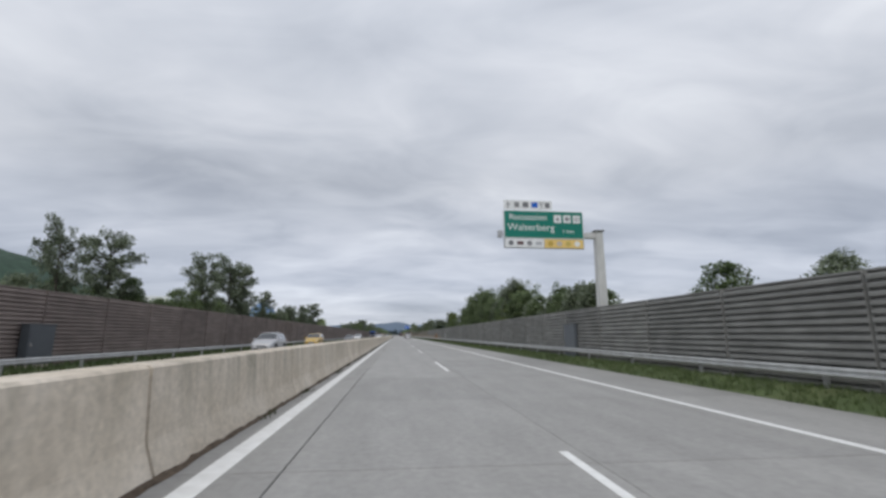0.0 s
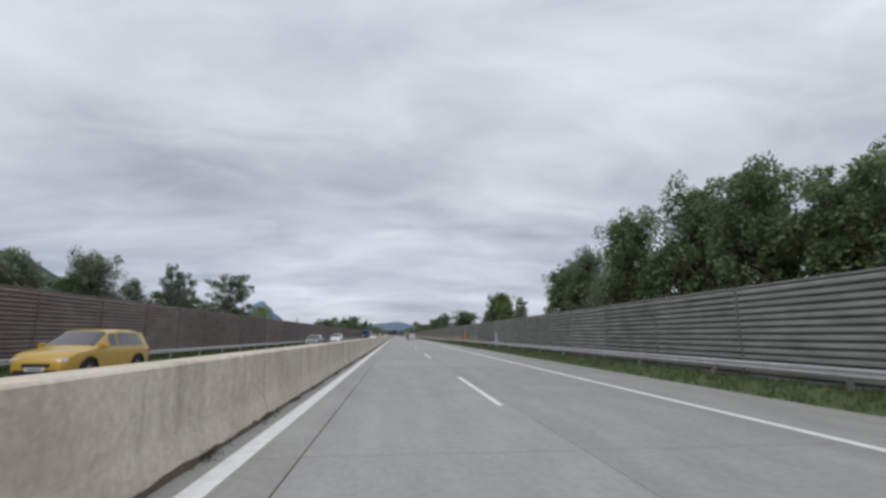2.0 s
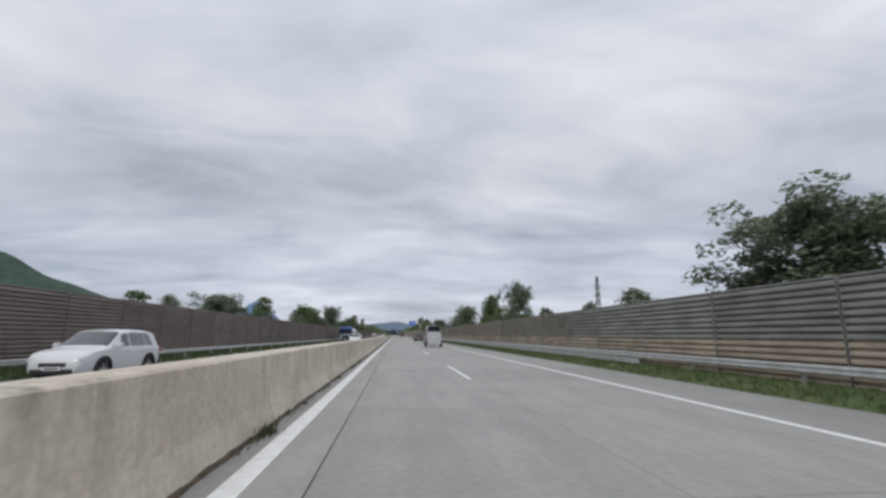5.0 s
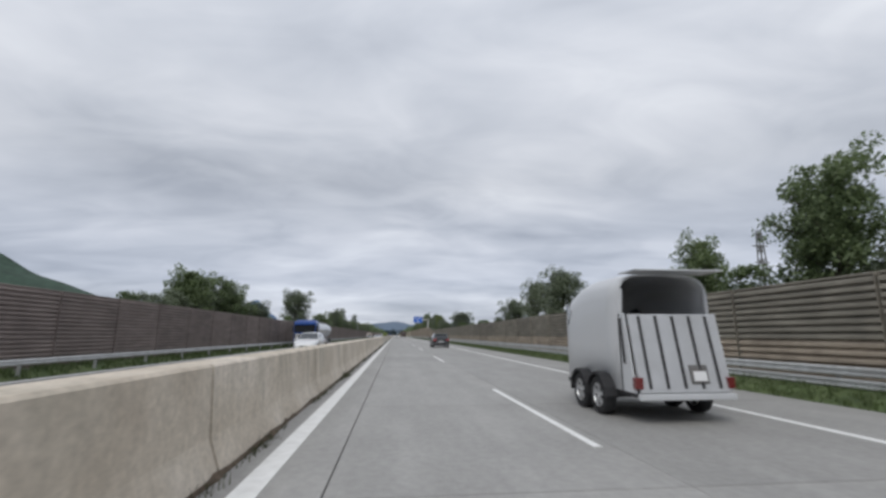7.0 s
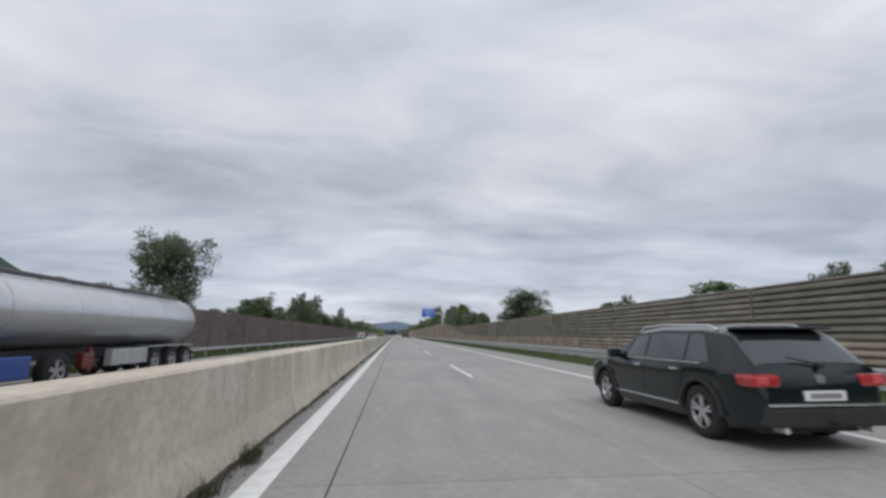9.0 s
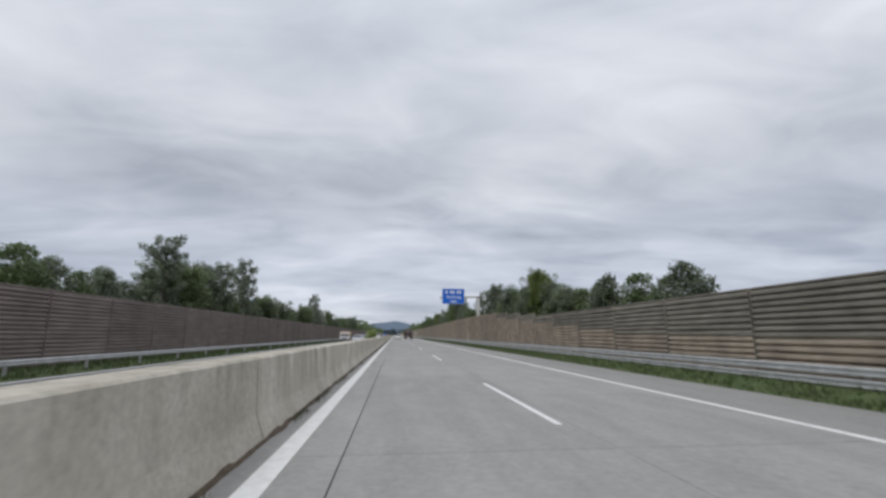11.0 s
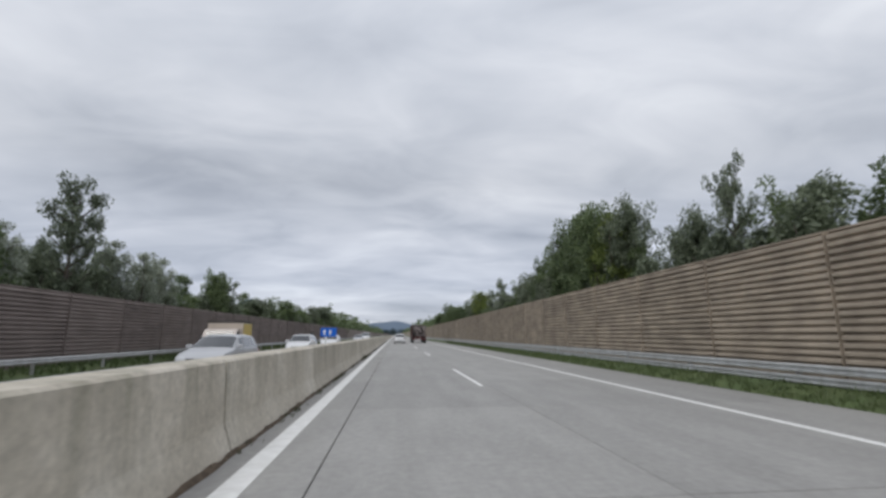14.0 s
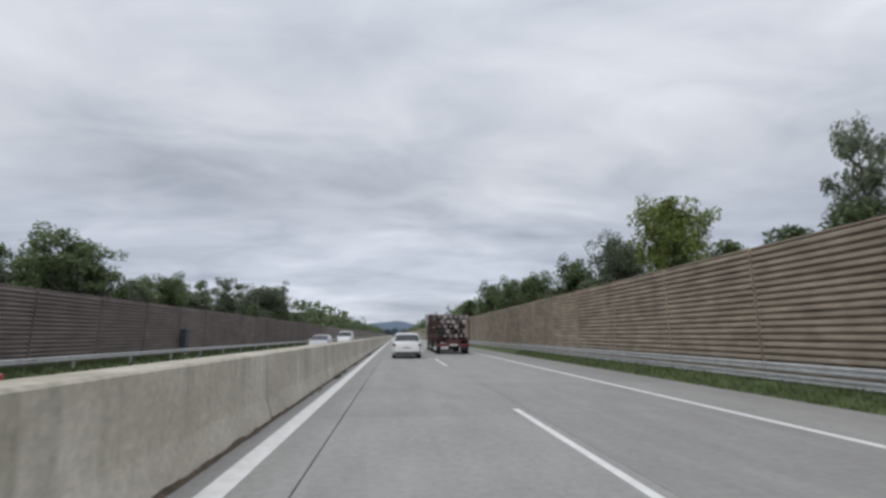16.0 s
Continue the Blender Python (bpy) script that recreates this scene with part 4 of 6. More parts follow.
def car(kind, coat, label, m, group, name="car", rails=False, chrome=False):
    spec = SPECS[kind]
    sh = spec["shell"]
    h, w, r = sh.length / 2, sh.half, sh.wheel_r
    root = tagged(new(name), label, "van" if kind == "van" else "car", group)
    plain("body", sh.body(), coat, root)
    under = boxed(-w * 0.72, w * 0.72, -h + 0.25, h - 0.25, 0.19, 0.52, bevel=0.03)
    part("underbody", under, TRIM, root, "black underbody and wheel wells")
    for y0, y1 in spec["doors"]:
        for side in (-1, 1):
            d = plain("door", sh.patch(y0, y1, 0.75, 2.97, 0.005, side), coat, root)
            hy = y0 + 0.16
            p = sh.at(hy, 2.35, side)
            part("handle", boxed(min(p.x, p.x + side * 0.035), max(p.x, p.x + side * 0.035), hy - 0.09, hy + 0.09, p.z - 0.015, p.z + 0.015, bevel=0.006), coat if not chrome else CHROME, d)
    for y0, y1 in spec["glass"]:
        first, last = (y0, y1) == spec["glass"][0], (y0, y1) == spec["glass"][-1]
        for side in (-1, 1):
            plain("side_window", sh.patch(y0, y1, 3.08, 3.90, 0.007, side, slant0=0.22 if first and kind != "van" else 0.0, slant1=-0.30 if last else 0.0), GLASS, root, "dark tinted side window")
    plain("windscreen", sh.screen(*spec["front"]), GLASS, root, "dark sloping windscreen")
    if spec["rear"]:
        plain("rear_window", sh.screen(*spec["rear"]), GLASS, root, "dark tinted rear window")
    else:
        for side in (-1, 1):
            part("rear_window", boxed(min(side * 0.08, side * 0.7), max(side * 0.08, side * 0.7), -h - 0.012, -h + 0.01, 1.25, 1.7, bevel=0.01), GLASS, root, "dark tinted rear window")
    # bumpers, lamps, plates
    part("rear_bumper", boxed(-w * 0.84, w * 0.84, -h - 0.03, -h + 0.25, 0.30, 0.40 if kind == "hatch" else 0.52, bevel=0.04), TRIM, root, "black rear bumper insert")
    part("front_bumper", boxed(-w * 0.66, w * 0.66, h - 0.22, h + 0.03, 0.27, 0.44, bevel=0.04), TRIM, root, "black lower front grille")
    part("grille", boxed(-w * 0.42, w * 0.42, h - 0.12, h + 0.012, 0.50, 0.62, bevel=0.02), TRIM, root, "black radiator grille")
    zl = sh.belt - 0.14
    for side in (-1, 1):
        a, b = sorted((side * w * (0.56 if kind in ("suv", "tourer") else 0.74), side * w * 0.955))
        big = kind in ("suv", "tourer")
        lamp = part("tail_lamp", boxed(a, b, -h + 0.015, -h + 0.38, zl - 0.075, zl + (0.08 if big else 0.055), bevel=0.05 if big else 0.03), DARK_RED if kind == "hatch" else RED_LAMP, root, "red tail lamp")
        if big:
            c = sorted((side * w * 0.74, side * w * 0.90))
            part("lamp_core", boxed(c[0], c[1], -h + 0.008, -h + 0.03, zl - 0.035, zl + 0.05, bevel=0.01), LAMP_CORE, lamp, "pinkish painted glow in the middle of the red lamp")
        a, b = sorted((side * w * 0.50, side * w * 0.86))
        part("headlamp", boxed(a, b, h - 0.42, h - 0.075, zl - 0.26, zl - 0.12, bevel=0.04), CLEAR_LAMP, root, "clear headlamp")
        p = sh.at(spec["front"][1] - 0.30, 3.0, side)
        a, b = sorted((p.x - side * 0.02, p.x + side * 0.21))
        part("wing_mirror", boxed(a, b, p.y - 0.07, p.y + 0.07, p.z, p.z + 0.16, bevel=0.04), coat, root)
    pl = part("number_plate", boxed(-0.26, 0.26, -h - 0.016, -h + 0.02, zl - 0.22 if kind in ("suv", "tourer") else 0.58, zl - 0.11 if kind in ("suv", "tourer") else 0.69, bevel=0.004), PLATE, root, "white number plate")
    zp = zl - 0.165 if kind in ("suv", "tourer") else 0.635
    part("plate_bar", boxed(-0.20, 0.20, -h - 0.019, -h - 0.0165, zp - 0.03, zp + 0.03), PLATE_BAR, pl)
    pf = part("number_plate", boxed(-0.26, 0.26, h - 0.02, h + 0.036, 0.40, 0.51, bevel=0.004), PLATE, root, "white number plate")
    part("plate_bar", boxed(-0.20, 0.20, h + 0.0365, h + 0.039, 0.425, 0.485), PLATE_BAR, pf)
    if rails:
        for side in (-1, 1):
            bm = bmesh.new()
            x = side * w * 0.70
            pts = [(-1.55, 1.42), (-1.38, 1.485), (-0.3, 1.513), (0.25, 1.485), (0.40, 1.42)]
            for (ya, za), (yb, zb2) in zip(pts, pts[1:]):
                tube(bm, (x, ya, za), (x, yb, zb2), 0.013, seg=8)
            part("roof_rail", bm, CHROME, root, "silver roof rail")
        part("spoiler", boxed(-w * 0.68, w * 0.68, -1.97, -1.68, 1.42, 1.455, bevel=0.015), coat, root)
    if kind in ("suv", "tourer"):
        for c in spec["wheels"]:
            for side in (-1, 1):
                bm = bmesh.new()
                xo = side * (w + 0.012)
                ring = [(c + (r + 0.05) * math.cos(math.pi * k / 12), r + (r + 0.05) * math.sin(math.pi * k / 12)) for k in range(13)]
                outer = [(c + (r + 0.105) * math.cos(math.pi * k / 12), r + (r + 0.105) * math.sin(math.pi * k / 12)) for k in range(13)]
                rows = [[bm.verts.new((px, yy, zz)) for yy, zz in o] for px, o in ((xo, ring), (xo, outer), (xo - side * 0.07, outer), (xo - side * 0.07, ring))]
                for ra, rb in zip(rows, rows[1:] + rows[:1]):
                    for k in range(12):
                        bm.faces.new((ra[k], ra[k + 1], rb[k + 1], rb[k]))
                for k in (0, 12):
                    bm.faces.new([row[k] for row in rows])
                part("wheel_arch", bm, TRIM, root, "black wheel arch trim")
        bm = bmesh.new()
        tube(bm, (0, -h + 0.022, zl + 0.02), (0, -h + 0.10, zl + 0.02), 0.055, seg=20)
        part("emblem", bm, CHROME, root, "plain silver emblem disc")
    if chrome:
        for side in (-1, 1):
            bm = bmesh.new()
            for k in range(12):
                ya, yb = -1.45 + 0.16 * k, -1.45 + 0.16 * (k + 1)
                pa, pb = sh.at(ya, 3.04, side), sh.at(yb, 3.04, side)
                tube(bm, pa + Vector((side * 0.012, 0, 0)), pb + Vector((side * 0.012, 0, 0)), 0.008, seg=6)
            part("window_strip", bm, CHROME, root, "thin bright strip below the side windows")
        wy, wz = -h + 0.09, zl + 0.19
        bm = bmesh.new()
        tube(bm, (0.05, wy - 0.03, wz), (-0.33, wy + 0.02, wz + 0.08), 0.010, seg=6)
        tube(bm, (0.05, wy - 0.06, wz - 0.03), (0.05, wy + 0.05, wz), 0.03, seg=10)
        part("rear_wiper", bm, TRIM, root, "black rear wiper")
        for side in (-1, 1):
            bm = bmesh.new()
            for k in range(8):
                ya, yb = -0.95 + 0.24 * k, -0.95 + 0.24 * (k + 1)
                pa, pb = sh.at(ya, 0.75, side), sh.at(yb, 0.75, side)
                tube(bm, pa + Vector((side * 0.012, 0, 0)), pb + Vector((side * 0.012, 0, 0)), 0.014, seg=6)
            part("door_strip", bm, CHROME, root, "bright strip along the doors")
        part("bumper_strip", boxed(-w * 0.80, w * 0.80, -h - 0.036, -h - 0.0, 0.535, 0.565, bevel=0.008), CHROME, root, "bright strip across the rear bumper")
        for side in (-1, 1):
            bm = bmesh.new()
            tube(bm, (side * 0.55, -h - 0.02, 0.27), (side * 0.55, -h + 0.15, 0.27), 0.036, seg=12)
            part("exhaust", bm, GALV, root, "chrome exhaust pipe")
        bm = bmesh.new()
        tube(bm, (0, -h + 0.1, 0.36), (0, -h - 0.14, 0.36), 0.022, seg=8)
        tube(bm, (0, -h - 0.13, 0.36), (0, -h - 0.13, 0.45), 0.022, seg=8)
        bmesh.ops.create_uvsphere(bm, u_segments=12, v_segments=8, radius=0.028, matrix=pose(0, -h - 0.13, 0.465))
        part("tow_bar", bm, TRIM, root, "black tow bar with ball")
    for yw in spec["wheels"]:
        for side in (-1, 1):
            wheel(root, side * (w - 0.125), yw, r)
    root.matrix_basis = m
    return root


# ================= vehicles on this carriageway =================
SUV_SPOT = (4.46, 207.85)
car("tourer", PAINT_DARK, "black green estate-like off-roader with roof rails and tow bar", pose(SUV_SPOT[0], SUV_SPOT[1], 0.0), "vehicles in the right lane", "off_roader", True, True)
car("hatch", PAINT_WHITE_CAR, "white hatchback driving in the passing lane", pose(0.35, 385.8, 0.0), "vehicles in the left lane")


def horse_trailer(x, y):
    """A twin-axle horse trailer; y is its rear edge."""
    root = tagged(new("horse_trailer"), "pale grey twin-axle horse trailer with ribbed ramp and open top", "trailer", "vehicles in the right lane")
    half, floor = 0.81, 0.46

    def section(w, top, low):
        pts = [(w, low), (w, 1.2), (w, top - 0.42)]
        for k in range(1, 7):
            a = math.pi / 2 * k / 6
            pts.append((w - 0.36 + 0.36 * math.cos(a), top - 0.36 + 0.36 * math.sin(a)))
        pts.append((0.0, top + 0.03))
        return pts + [(-px, pz) for px, pz in reversed(pts[:-1])]

    rows = [(0.42, half, 2.36, floor), (0.9, half, 2.40, floor), (1.7, half, 2.40, floor), (2.2, half, 2.34, floor), (2.6, half * 0.985, 2.22, floor),
            (2.88, half * 0.94, 2.08, floor + 0.02), (3.02, half * 0.85, 1.93, floor + 0.08), (3.10, half * 0.70, 1.76, floor + 0.16), (3.13, half * 0.5, 1.58, floor + 0.25)]
    bm = bmesh.new()
    rings = [[bm.verts.new((px, yy, pz)) for px, pz in section(w, t, lo)] for yy, w, t, lo in rows]
    for a, b in zip(rings, rings[1:]):
        for j in range(len(a) - 1):
            bm.faces.new((a[j], a[j + 1], b[j + 1], b[j]))
    bm.faces.new(rings[-1])
    shell = plain("body", bm, POLYESTER, root)
    sol = shell.modifiers.new("thickness", "SOLIDIFY")
    sol.thickness, sol.offset = 0.03, -1.0
    # slanted rear quarters beside the ramp
    for side in (-1, 1):
        bm = bmesh.new()
        prof = [(0.46, 1.70), (0.46, floor), (0.05, floor), (0.29, 1.70)]
        a = [bm.verts.new((side * half, yy, zz)) for yy, zz in prof]
        b = [bm.verts.new((side * (half - 0.03), yy, zz)) for yy, zz in prof]
        bm.faces.new(a)
        bm.faces.new(list(reversed(b)))
        for j in range(4):
            bm.faces.new((a[j], b[j], b[(j + 1) % 4], a[(j + 1) % 4]))
        part("rear_quarter", bm, POLYESTER, root)
        bm = bmesh.new()
        tube(bm, (side * (half - 0.035), 0.44, 1.64), (side * (half - 0.06), 0.42, 2.12), 0.03, seg=8)
        part("rear_pillar", bm, POLYESTER, root)
        part("lamp_cluster", boxed(min(side * 0.70, side * 0.825), max(side * 0.70, side * 0.825), -0.012, 0.10, 0.52, 0.70, bevel=0.015), DARK_RED, root, "red tail lamp cluster")
    bm = boxed(-half + 0.06, half - 0.06, -0.03, 0.03, 0, 1.25, bevel=0.012)
    rob = part("ramp_panel", bm, RAMP_SKIN, root, "pale ribbed loading ramp")
    lean = math.degrees(math.atan2(0.25, 1.22))
    rob.matrix_basis = pose(0, 0.02, floor, -lean, 0, 0)
    for k in range(5):
        xr = -0.58 + 0.29 * k
        part("ramp_rib", boxed(xr - 0.022, xr + 0.022, -0.05, -0.028, 0.06, 1.21, bevel=0.006), TRIM, rob, "black vertical rib")
    part("hinge_bar", boxed(-half + 0.02, half - 0.02, -0.07, 0.03, floor - 0.10, floor - 0.005, bevel=0.02), POLYESTER, root)
    pl = part("number_plate", boxed(0.15, 0.37, -0.066, -0.05, 0.17, 0.32, bevel=0.004), PLATE, rob, "white number plate")
    part("plate_holder", boxed(0.11, 0.41, -0.0495, -0.029, 0.13, 0.42, bevel=0.006), POST_STEEL, rob, "black plate holder")
    for side in (-1, 1):
        bm = bmesh.new()
        tube(bm, (side * (half + 0.012), 0.30, 0.9), (side * (half + 0.012), 0.38, 1.62), 0.022, seg=8)
        part("gas_strut", bm, TRIM, root, "black ramp strut")
        # mudguard over both wheels
        bm = bmesh.new()
        outline = []
        for c in (1.05, 1.82):
            for k in range(9):
                a = math.pi * (1 - k / 8)
                outline.append((c + 0.385 * math.cos(a), 0.34 + 0.385 * max(0.0, math.sin(a))))
        outline = [outline[0]] + [p for p in outline[1:-1]] + [outline[-1]]
        inner = [(yy + (0.03 if yy < 1.05 else -0.03) * (1 if zz < 0.4 else 0), zz - 0.035) for yy, zz in outline]
        x0, x1 = side * (half - 0.02), side * (half + 0.20)
        rows4 = [[bm.verts.new((xx, yy, zz)) for yy, zz in o] for xx, o in ((x0, outline), (x1, outline), (x1, inner), (x0, inner))]
        for a, b in zip(rows4, rows4[1:] + rows4[:1]):
            for j in range(len(a) - 1):
                bm.faces.new((a[j], a[j + 1], b[j + 1], b[j]))
        part("mudguard", bm, TRIM, root, "black mudguard over two wheels")
        for yw in (1.05, 1.82):
            wheel(root, side * (half + 0.07), yw, 0.325, 0.19)
        # front window wrapping the nose
        bm = bmesh.new()
        pts = [(2.50, 1.83), (2.78, 2.02), (2.93, 1.92), (3.0, 1.70), (2.72, 1.56)]
        ww = [half * 0.993 + 0.006, half * 0.965 + 0.0, half * 0.915 + 0.004, half * 0.87 + 0.006, half * 0.975 + 0.008]
        a = [bm.verts.new((side * w2, yy, zz)) for w2, (yy, zz) in zip(ww, pts)]
        b = [bm.verts.new((side * (w2 - 0.05), yy, zz)) for w2, (yy, zz) in zip(ww, pts)]
        bm.faces.new(a)
        bm.faces.new(list(reversed(b)))
        for j in range(5):
            bm.faces.new((a[j], b[j], b[(j + 1) % 5], a[(j + 1) % 5]))
        part("front_window", bm, GLASS, root, "dark front corner window")
    part("floor", boxed(-half + 0.03, half - 0.03, 0.1, 2.9, floor - 0.07, floor), TRIM, root, "dark trailer floor")
    part("partition", boxed(-0.03, 0.03, 0.6, 2.7, 0.6, 1.55, bevel=0.02), BOX_BEIGE, root, "beige padded partition")
    part("top_flap", boxed(-half + 0.05, half - 0.05, -0.10, 0.44, 2.365, 2.39, bevel=0.008), POLYESTER, root)
    bm = bmesh.new()
    for side in (-1, 1):
        tube(bm, (side * 0.62, 2.2, 0.40), (0, 4.2, 0.45), 0.045, seg=8)
    tube(bm, (0, 4.1, 0.45), (0, 4.55, 0.46), 0.035, seg=8)
    box(bm, -0.06, 0.06, 4.45, 4.66, 0.42, 0.52, bevel=0.015)
    part("drawbar", bm, GALV, root, "galvanised drawbar")
    bm = bmesh.new()
    tube(bm, (0.10, 4.0, 0.16), (0.10, 4.0, 0.95), 0.028, seg=10)
    tube(bm, (0.06, 4.0, 0.11), (0.14, 4.0, 0.11), 0.11, seg=16)
    part("jockey_wheel", bm, TRIM, root, "jockey wheel on its tube")
    part("axle_beam", boxed(-half, half, 1.0, 1.87, 0.28, 0.38, bevel=0.02), TRIM, root)
    root.matrix_basis = pose(x, y, 0)
    return root


horse_trailer(4.0, 162.72)


def timber_truck(x, y):
    """A timber lorry seen from behind; y is its rear edge."""
    root = tagged(new("timber_truck"), "red-framed timber lorry loaded with dark logs", "truck", "vehicles in the right lane")
    part("chassis", boxed(-0.5, 0.5, 0.1, 9.2, 0.75, 1.0, bevel=0.03), PAINT_RED, root)
    part("rear_beam", boxed(-1.22, 1.22, 0.0, 0.16, 0.55, 0.75, bevel=0.03), PAINT_RED, root, "red rear beam with lamps")
    for side in (-1, 1):
        a, b = sorted((side * 0.7, side * 1.18))
        part("tail_lamp", boxed(a, b, -0.03, 0.02, 0.58, 0.72, bevel=0.01), DARK_RED, root, "red tail lamp")
        for yy in (0.8, 3.6, 5.2, 8.4):
            part("stanchion", boxed(min(side * 1.17, side * 1.25), max(side * 1.17, side * 1.25), yy - 0.05, yy + 0.05, 0.95, 3.0, bevel=0.015), RUST, root, "rusty brown stanchion")
        for yw in (1.2, 2.5, 6.2, 7.5):
            wheel(root, side * 1.02, yw, 0.5, 0.32)
    for yy in (0.8, 3.6, 5.2, 8.4):
        part("bolster", boxed(-1.25, 1.25, yy - 0.08, yy + 0.08, 0.95, 1.10, bevel=0.02), PAINT_RED, root)
    pl = part("number_plate", boxed(-0.26, 0.26, -0.02, -0.002, 0.60, 0.71, bevel=0.004), PLATE, root, "white number plate")
    part("plate_bar", boxed(-0.2, 0.2, -0.024, -0.0205, 0.63, 0.68), PLATE_BAR, pl)
    rng = random.Random(9)
    for base_y, length in ((0.25, 4.1), (4.75, 4.2)):
        z = 1.10
        row = 0
        while z < 2.75:
            r = 0.185
            n = 6 if row % 2 == 0 else 5
            for k in range(n):
                rr = r * rng.choice((0.55, 0.7, 0.85, 1.0, 1.04))
                xx = (-(n - 1) / 2 + k) * 0.385
                y0 = base_y + rng.uniform(-0.12, 0.12)
                bm = bmesh.new()
                tube(bm, (xx, y0, z + r), (xx + rng.uniform(-0.02, 0.02), y0 + length, z + r), rr, rr * 0.9, seg=12)
                log = part("log", bm, LOG_BARK, root)
                bm = bmesh.new()
                tube(bm, (xx, y0 - 0.008, z + r), (xx, y0 + 0.02, z + r), rr * 0.9, seg=12)
                part("log_end", bm, LOG_END, log, "pale sawn end")
            z += 0.335
            row += 1
    part("cab", boxed(-1.22, 1.22, 9.6, 11.6, 0.7, 3.2, bevel=0.12), PAINT_RED, root, "red driver's cab")
    part("headboard", boxed(-1.2, 1.2, 9.25, 9.35, 1.0, 3.1, bevel=0.03), TRIM, root, "dark headboard")
    for side in (-1, 1):
        wheel(root, side * 1.02, 10.8, 0.5, 0.32)
    root.matrix_basis = pose(x, y, 0)


timber_truck(3.75, 389.2)


# ================= vehicles of the opposite carriageway =================
def oncoming(kind, coat, label, front, lane=-7.4, name="car"):
    half = SPECS[kind]["shell"].length / 2
    z = -0.104 if lane > -8.8 else -0.112
    return car(kind, coat, label, pose(lane, front + half, z, 0, 0, 180), "oncoming traffic", name)


oncoming("suv", PAINT_SILVER, "silver off-roader on the opposite carriageway", 38.0, -10.7, name="off_roader")
oncoming("suv", PAINT_YELLOW, "golden yellow off-roader on the opposite carriageway", 59.4, -10.7, name="off_roader")
oncoming("hatch", PAINT_GREY, "dark grey hatchback on the opposite carriageway", 103.8, -10.7)
oncoming("suv", PAINT_WHITE_CAR, "white off-roader on the opposite carriageway", 126.4, -10.7, name="off_roader")
oncoming("suv", PAINT_WHITE_CAR, "white off-roader on the opposite carriageway", 192.0, name="off_roader")
oncoming("estate", PAINT_SILVER, "silver estate car on the opposite carriageway", 328.4, name="estate_car")
oncoming("hatch", PAINT_WHITE_CAR, "white hatchback on the opposite carriageway", 345.0)
oncoming("estate", PAINT_WHITE_CAR, "white estate car on the opposite carriageway", 360.5, name="estate_car")
oncoming("hatch", PAINT_SILVER, "silver hatchback on the opposite carriageway", 399.5)
oncoming("van", PAINT_WHITE_CAR, "white delivery van on the opposite carriageway", 420.0, name="delivery_van")


